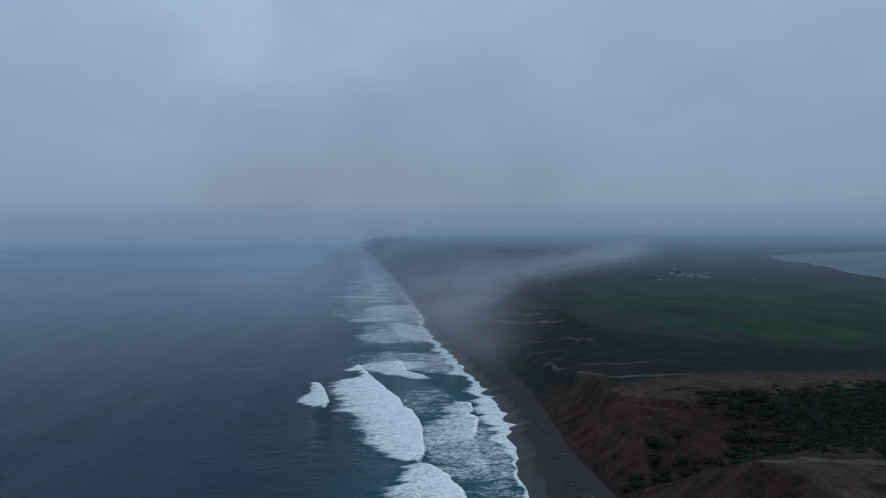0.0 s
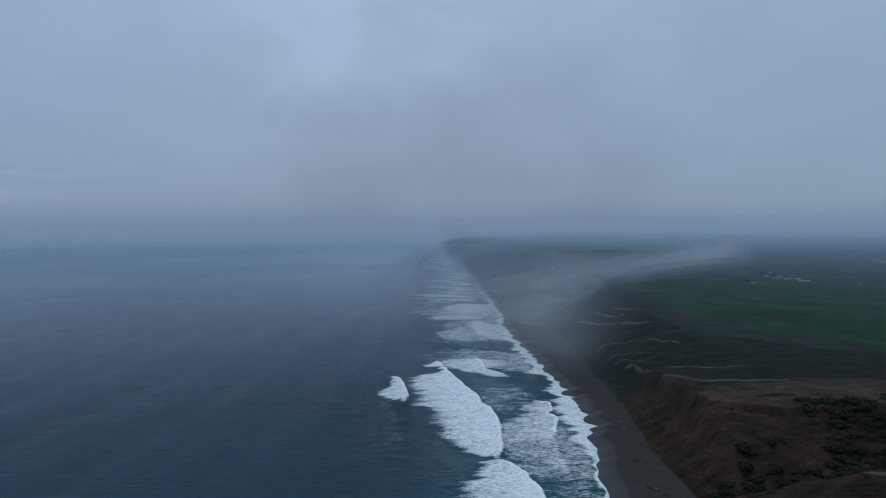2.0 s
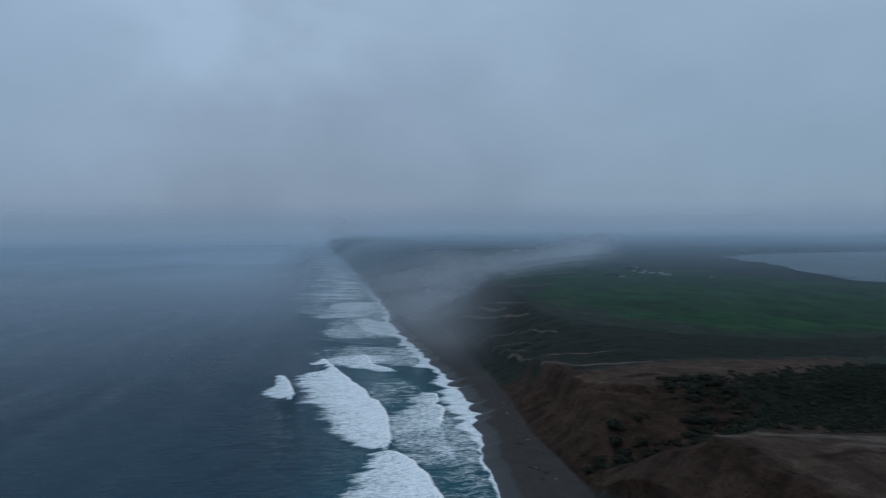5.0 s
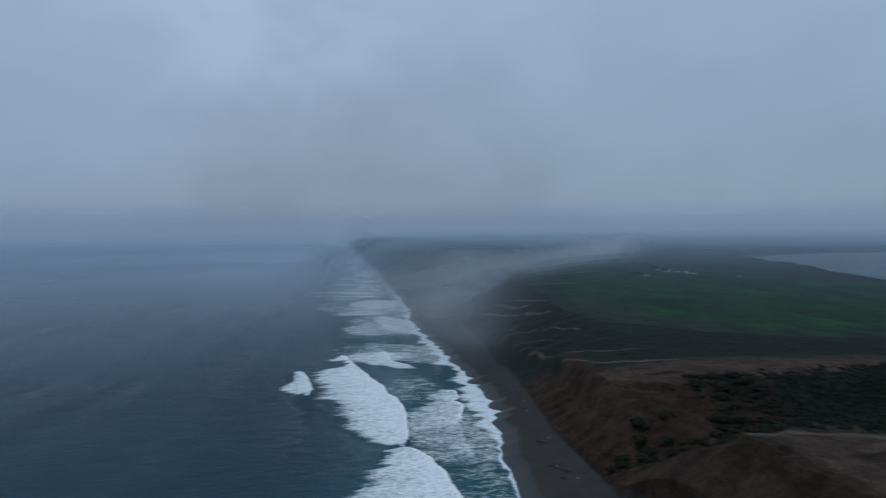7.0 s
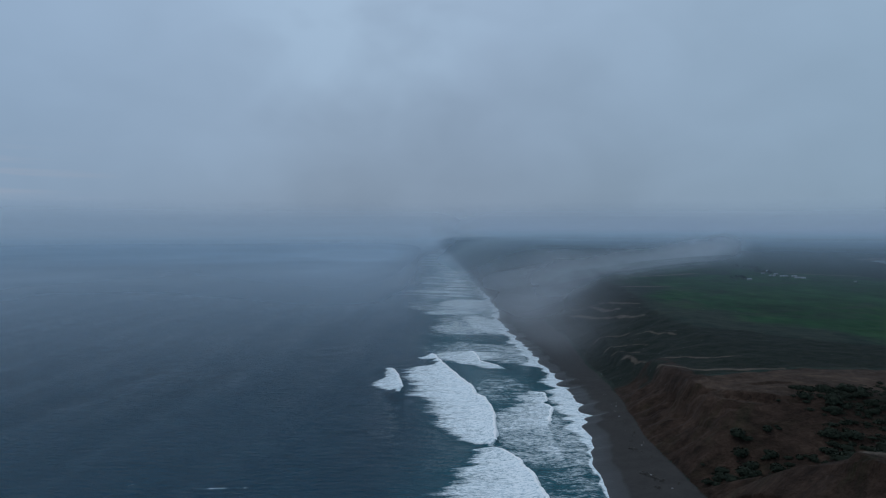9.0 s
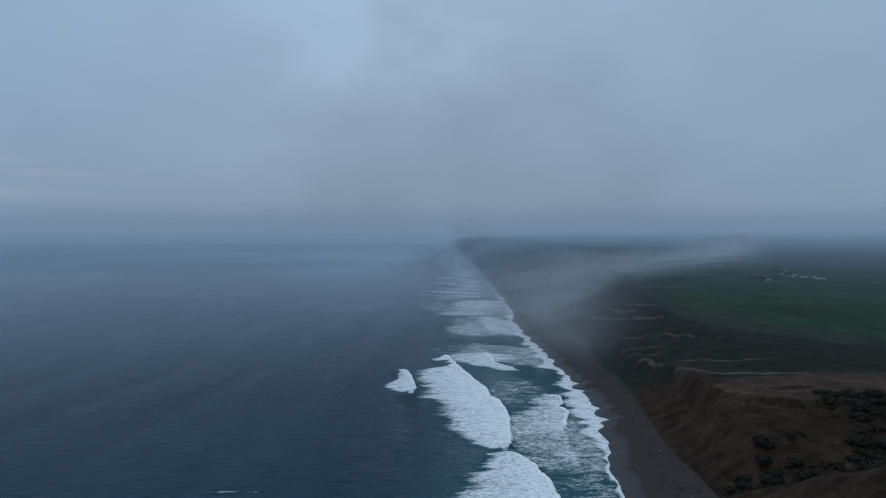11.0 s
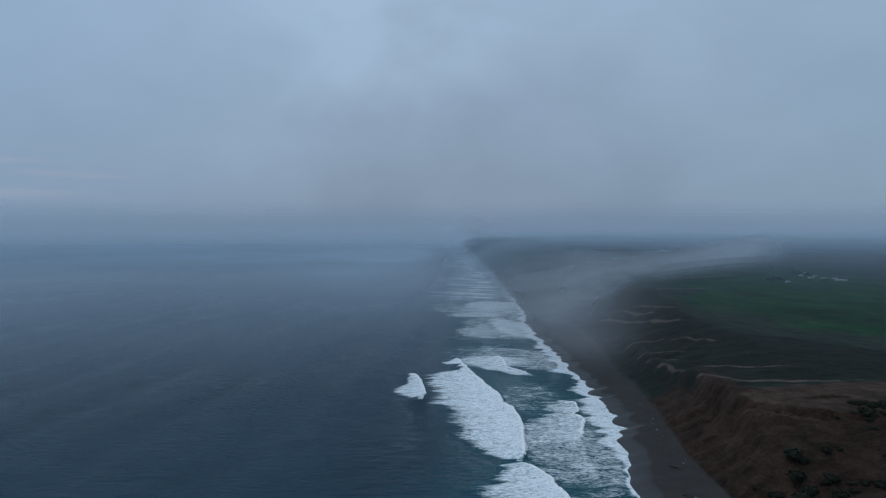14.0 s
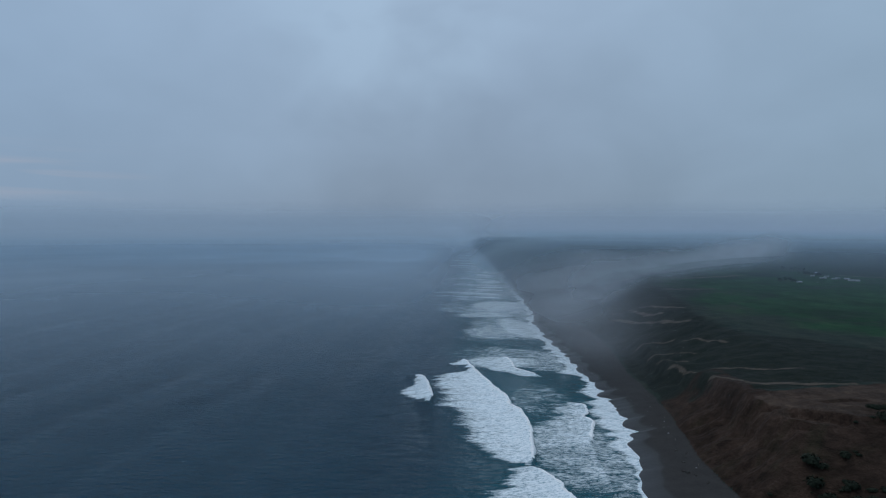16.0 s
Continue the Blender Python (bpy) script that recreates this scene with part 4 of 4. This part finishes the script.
thicket("hollow_scrub", scatter(6800, 135, 330, 170, 300, lambda x, y: scrub_wanted(x, y) * (0.35 + 1.3 * smooth(-0.1, 0.25, fbm(x, y, 24, 3, 68))), 21), (0.5, 2.3), 110, 0.16, 5,
        "dense dark green scrub filling the hollow")
thicket("far_hollow_scrub", scatter(6500, 172, 345, 172, 296, lambda x, y: ground_masks(x, y, x * 0)["scrub"] * 0.9, 22), (0.4, 1.4), 48, 0.2, 7,
        "close dark scrub covering the hollow's upper end")
thicket("upland_scrub", scatter(9000, 118, 420, 300, 470, lambda x, y: 0.8 * scrub_wanted(x, y), 23), (0.14, 0.36), 18, 0.32, 6,
        "low dark scrub behind the bare flat", LOW_SCRUB)
thicket("dune_scrub", scatter(6500, 120, 300, 380, 900, lambda x, y: 0.55 * scrub_wanted(x, y), 24), (0.15, 0.4), 16, 0.34, 8,
        "low dark scrub between pale dune crests", LOW_SCRUB)


# ---- the ranch ----
def gable(name, x, y, turn, length, width, eaves, wall, roof, label, doors=1):
    """A long farm building under a ridged roof, with a door and windows in its long side."""
    z = min(height_at(x + i, y + j) for i in (-length / 2, 0, length / 2) for j in (-width / 2, width / 2))
    root = empty(name, x, y, z, turn, 0.72)
    l, w, rise = length / 2, width / 2, width * 0.28
    body = [(-l, -w, 0), (l, -w, 0), (l, w, 0), (-l, w, 0), (-l, -w, eaves), (l, -w, eaves), (l, w, eaves), (-l, w, eaves)]
    bm = bmesh.new()
    vs = [bm.verts.new(p) for p in body]
    g0, g1 = bm.verts.new((-l, 0, eaves + rise)), bm.verts.new((l, 0, eaves + rise))
    for f in ((0, 1, 5, 4), (2, 3, 7, 6), (3, 2, 1, 0)):
        bm.faces.new([vs[i] for i in f])
    bm.faces.new([vs[1], vs[2], vs[6], g1, vs[5]])
    bm.faces.new([vs[3], vs[0], vs[4], g0, vs[7]])
    me = bpy.data.meshes.new("walls")
    bm.to_mesh(me)
    bm.free()
    me.materials.append(wall)
    part("walls", new("walls", me), root)
    o, th = 0.5, 0.18
    run, drop = w + o, (w + o) / w * rise
    for side in (-1, 1):
        top, low = eaves + rise + 0.05, eaves + rise + 0.05 - drop
        p = [(-l - o, 0, top), (l + o, 0, top), (l + o, side * run, low), (-l - o, side * run, low)]
        p += [(a, b, c + th) for a, b, c in p]
        part("roof_slope", solid("roof_slope", p, [(0, 1, 2, 3), (7, 6, 5, 4), (0, 4, 5, 1), (1, 5, 6, 2), (2, 6, 7, 3), (3, 7, 4, 0)], roof, shade=False), root)

    def panel(nm, cx, wide, z0, z1):
        p = [(cx + sx * wide / 2, -w - d, zz) for d in (-0.05, 0.06) for sx, zz in ((-1, z0), (1, z0), (1, z1), (-1, z1))]
        part(nm, solid(nm, p, [(0, 1, 2, 3), (7, 6, 5, 4), (0, 4, 5, 1), (1, 5, 6, 2), (2, 6, 7, 3), (3, 7, 4, 0)], DARK_DOOR, shade=False), root)

    for k in range(doors):
        panel("door", (k + 0.5) / doors * length - l, min(3.0, length * 0.18), 0, min(2.8, eaves - 0.3))
    for k in range(max(2, int(length / 6))):
        panel("window", (k + 0.5) / max(2, int(length / 6)) * length * 0.94 - l * 0.94 + 1.6, 1.1, eaves * 0.42, eaves * 0.78)
    return tagged(root, label, "farm building", "ranch buildings")


for x, y, turn, length, width, eaves, wall, roof in (
        (540, 895, -0.45, 19, 6, 2.4, WHITE_PAINT, TIN), (569, 958, -0.2, 9, 5, 2.3, WHITE_PAINT, TIN),
        (552, 952, 0.1, 9, 5, 2.2, WHITE_PAINT, GREY_TIN), (532, 927, -0.1, 7, 4, 2.0, WHITE_PAINT, TIN),
        (521, 934, -0.15, 12, 4, 2.0, WHITE_PAINT, TIN), (566, 1004, 0.0, 8, 5, 2.2, WHITE_PAINT, GREY_TIN),
        (603, 1099, 0.15, 8, 6, 3.4, WHITE_PAINT, TIN), (545, 1004, -0.2, 7, 5, 2.2, WHITE_PAINT, GREY_TIN),
        (442, 848, 0.1, 8, 4, 2.4, WHITE_PAINT, TIN), (595, 857, 0.3, 4, 3, 2.2, WHITE_PAINT, TIN)):
    far = "long white ranch barn with a pale tin roof" if length > 20 else (
        "white farm building with a pale tin roof" if roof is TIN else "white farm shed with a dull grey roof")
    gable("barn" if length > 20 else "farm_building", x, y, turn, length, width, eaves, wall, roof, far, 2 if length > 20 else 1)
gable("farm_building", 1150, 2265, 0.1, 16, 7, 3, WHITE_PAINT, TIN, "white farm building far off beside the bay")
gable("farm_building", 1122, 2272, -0.1, 10, 6, 3, WHITE_PAINT, GREY_TIN, "small white farm shed far off beside the bay")
gable("farmhouse", 446, 2236, 0.2, 20, 10, 5, WHITE_PAINT, TIN, "lone white farmhouse far off in the pasture")


def cypress(seed):
    rng = np.random.default_rng(seed)
    root = empty("cypress_tree", 0, 0, -80)
    h = 9.0
    limbs = []
    crown = []
    for k in range(11):
        t, up = rng.uniform(0, 6.28), rng.uniform(0.35, 0.95)
        reach = 4.2 * (1.1 - up) + 1.2
        tip = np.array([math.cos(t) * reach, math.sin(t) * reach, h * up + 1.0])
        limbs.append(stick((0, 0, h * up * 0.75), tip, 0.16, 0.05, 5))
        p, f = clump(rng, 1, 60, 0.16, 0.6)
        crown.append((p * rng.uniform(1.5, 2.4) + tip - (0, 0, 0.6), f))
    p, f = clump(rng, 1, 60, 0.16, 0.9)
    crown.append((p * 2.0 + (0, 0, h * 0.85), f))
    part("trunk", solid("trunk", *stick((0, 0, -0.6), (0.3, 0.1, h * 0.9), 0.5, 0.12, 8), BARK), root)
    part("limbs", solid("limbs", *joined(limbs), BARK), root)
    part("crown", solid("crown", *joined(crown), CYPRESS, shade=False), root)
    return tagged(root, "dark broad-crowned cypress tree sheltering the ranch", "tree", "ranch trees")


kinds = [cypress(70), cypress(71)]
rng = random.Random(5)
groves = [(560 + rng.uniform(-9, 9), 1040 + rng.uniform(-26, 26)) for _ in range(12)]
groves += [(602 + k * 5.0 + rng.uniform(-2, 2), 1210 - k * 7 + rng.uniform(-4, 4)) for k in range(6)]
groves += [(428 + k * 3.4 + rng.uniform(-2, 2), 862 + rng.uniform(-5, 5)) for k in range(6)]
for k, (x, y) in enumerate(groves):
    c = copy_thing(kinds[k % 2], Matrix.LocRotScale((x, y, height_at(x, y) - 0.2), Euler((0, 0, rng.uniform(0, 6.28))), None))
    s = rng.uniform(0.4, 0.62)
    c.scale = (s * 1.15, s * 1.15, s)
for root in kinds:
    for ob in (*root.children_recursive, root):
        bpy.data.objects.remove(ob)


# ---- beach wrack ----
def log(x, y, length, thick, turn, seed):
    rng = np.random.default_rng(seed)
    z = height_at(x, y)
    n, pieces = 7, []
    line_at = [(math.cos(turn) * (k / n - 0.5) * length + rng.normal() * 0.06 * length * 0.4, math.sin(turn) * (k / n - 0.5) * length
                + rng.normal() * 0.03 * length, thick * 0.45 + rng.uniform(-0.05, 0.1)) for k in range(n + 1)]
    for k in range(n):
        pieces.append(stick(line_at[k], line_at[k + 1], thick * (1 - 0.55 * k / n), thick * (1 - 0.55 * (k + 1) / n), 8))
    for k in (2, 4):
        a = np.array(line_at[k])
        pieces.append(stick(a, a + (rng.uniform(-0.8, 0.8), rng.uniform(-0.8, 0.8), rng.uniform(0.2, 0.7)), thick * 0.4, thick * 0.15, 6))
    ob = solid("driftwood_log", *joined(pieces), DRIFTWOOD)
    ob.location = (x, y, z)
    return tagged(ob, "dark wet driftwood log stranded on the sand", "driftwood", "beach wrack")


def kelp(x, y, size, seed):
    rng = np.random.default_rng(seed)
    pieces = []
    for _ in range(16):
        t = rng.uniform(0, 6.28)
        a = rng.normal(size=3) * (0.4, 0.4, 0) + (0, 0, rng.uniform(0.05, 0.22))
        for _ in range(4):
            t += rng.normal() * 0.6
            b = a + (math.cos(t) * 0.4, math.sin(t) * 0.4, rng.uniform(-0.05, 0.05))
            b[2] = min(max(b[2], 0.04), 0.3)
            pieces.append(stick(a, b, 0.07, 0.06, 5))
            a = b
    p, f = joined(pieces)
    ob = solid("kelp_heap", p * (size, size * 1.3, size), f, KELP)
    ob.location = (x, y, height_at(x, y))
    return tagged(ob, "dark tangled kelp heap washed up on the sand", "kelp", "beach wrack")


def stone(x, y, size, seed):
    rng = np.random.default_rng(seed)
    pts, tri = BALL[2]
    k = rng.normal(size=(2, 3)) * 2
    p = pts * (1 + 0.2 * np.sin(pts @ k[0]) + 0.1 * np.sin(pts @ k[1] * 2))[:, None] * (1.2, 0.9, 0.6) * size
    ob = solid("pale_stone", p, tri, PALE_ROCK)
    ob.location = (x, y, height_at(x, y) + 0.3 * size)
    return tagged(ob, "small bleached pale stone on dark beach sand", "stone", "beach wrack")


for k, (x, y, size) in enumerate(((95, 279, 1.0), (96.5, 276, 0.7), (91, 251, 1.2), (92.5, 247, 1.0), (89.5, 253, 0.8), (94, 244, 0.9),
                                  (97, 290, 0.6), (99, 305, 0.6), (104, 338, 0.7), (108, 372, 0.8), (100, 296, 0.5), (90, 238, 1.0))):
    kelp(x, y, size, 300 + k)
for k, (x, y, length, thick, turn) in enumerate(((94.5, 281, 3.6, 0.22, 0.2), (98.5, 268, 2.8, 0.16, 0.9), (91, 255, 2.2, 0.15, 0.4),
                                                 (101.5, 286, 3.0, 0.2, 1.3), (103, 318, 3.2, 0.2, 1.2), (109, 352, 3.4, 0.22, 1.4),
                                                 (99, 240, 3.0, 0.18, 1.1), (102, 300, 2.0, 0.14, 0.3))):
    log(x, y, length, thick, turn, 400 + k)
for k, (x, y, size) in enumerate(((103, 328, 0.45), (92, 250, 0.4), (95, 236, 0.35), (107, 346, 0.35), (99.5, 283, 0.3))):
    stone(x, y, size, 500 + k)
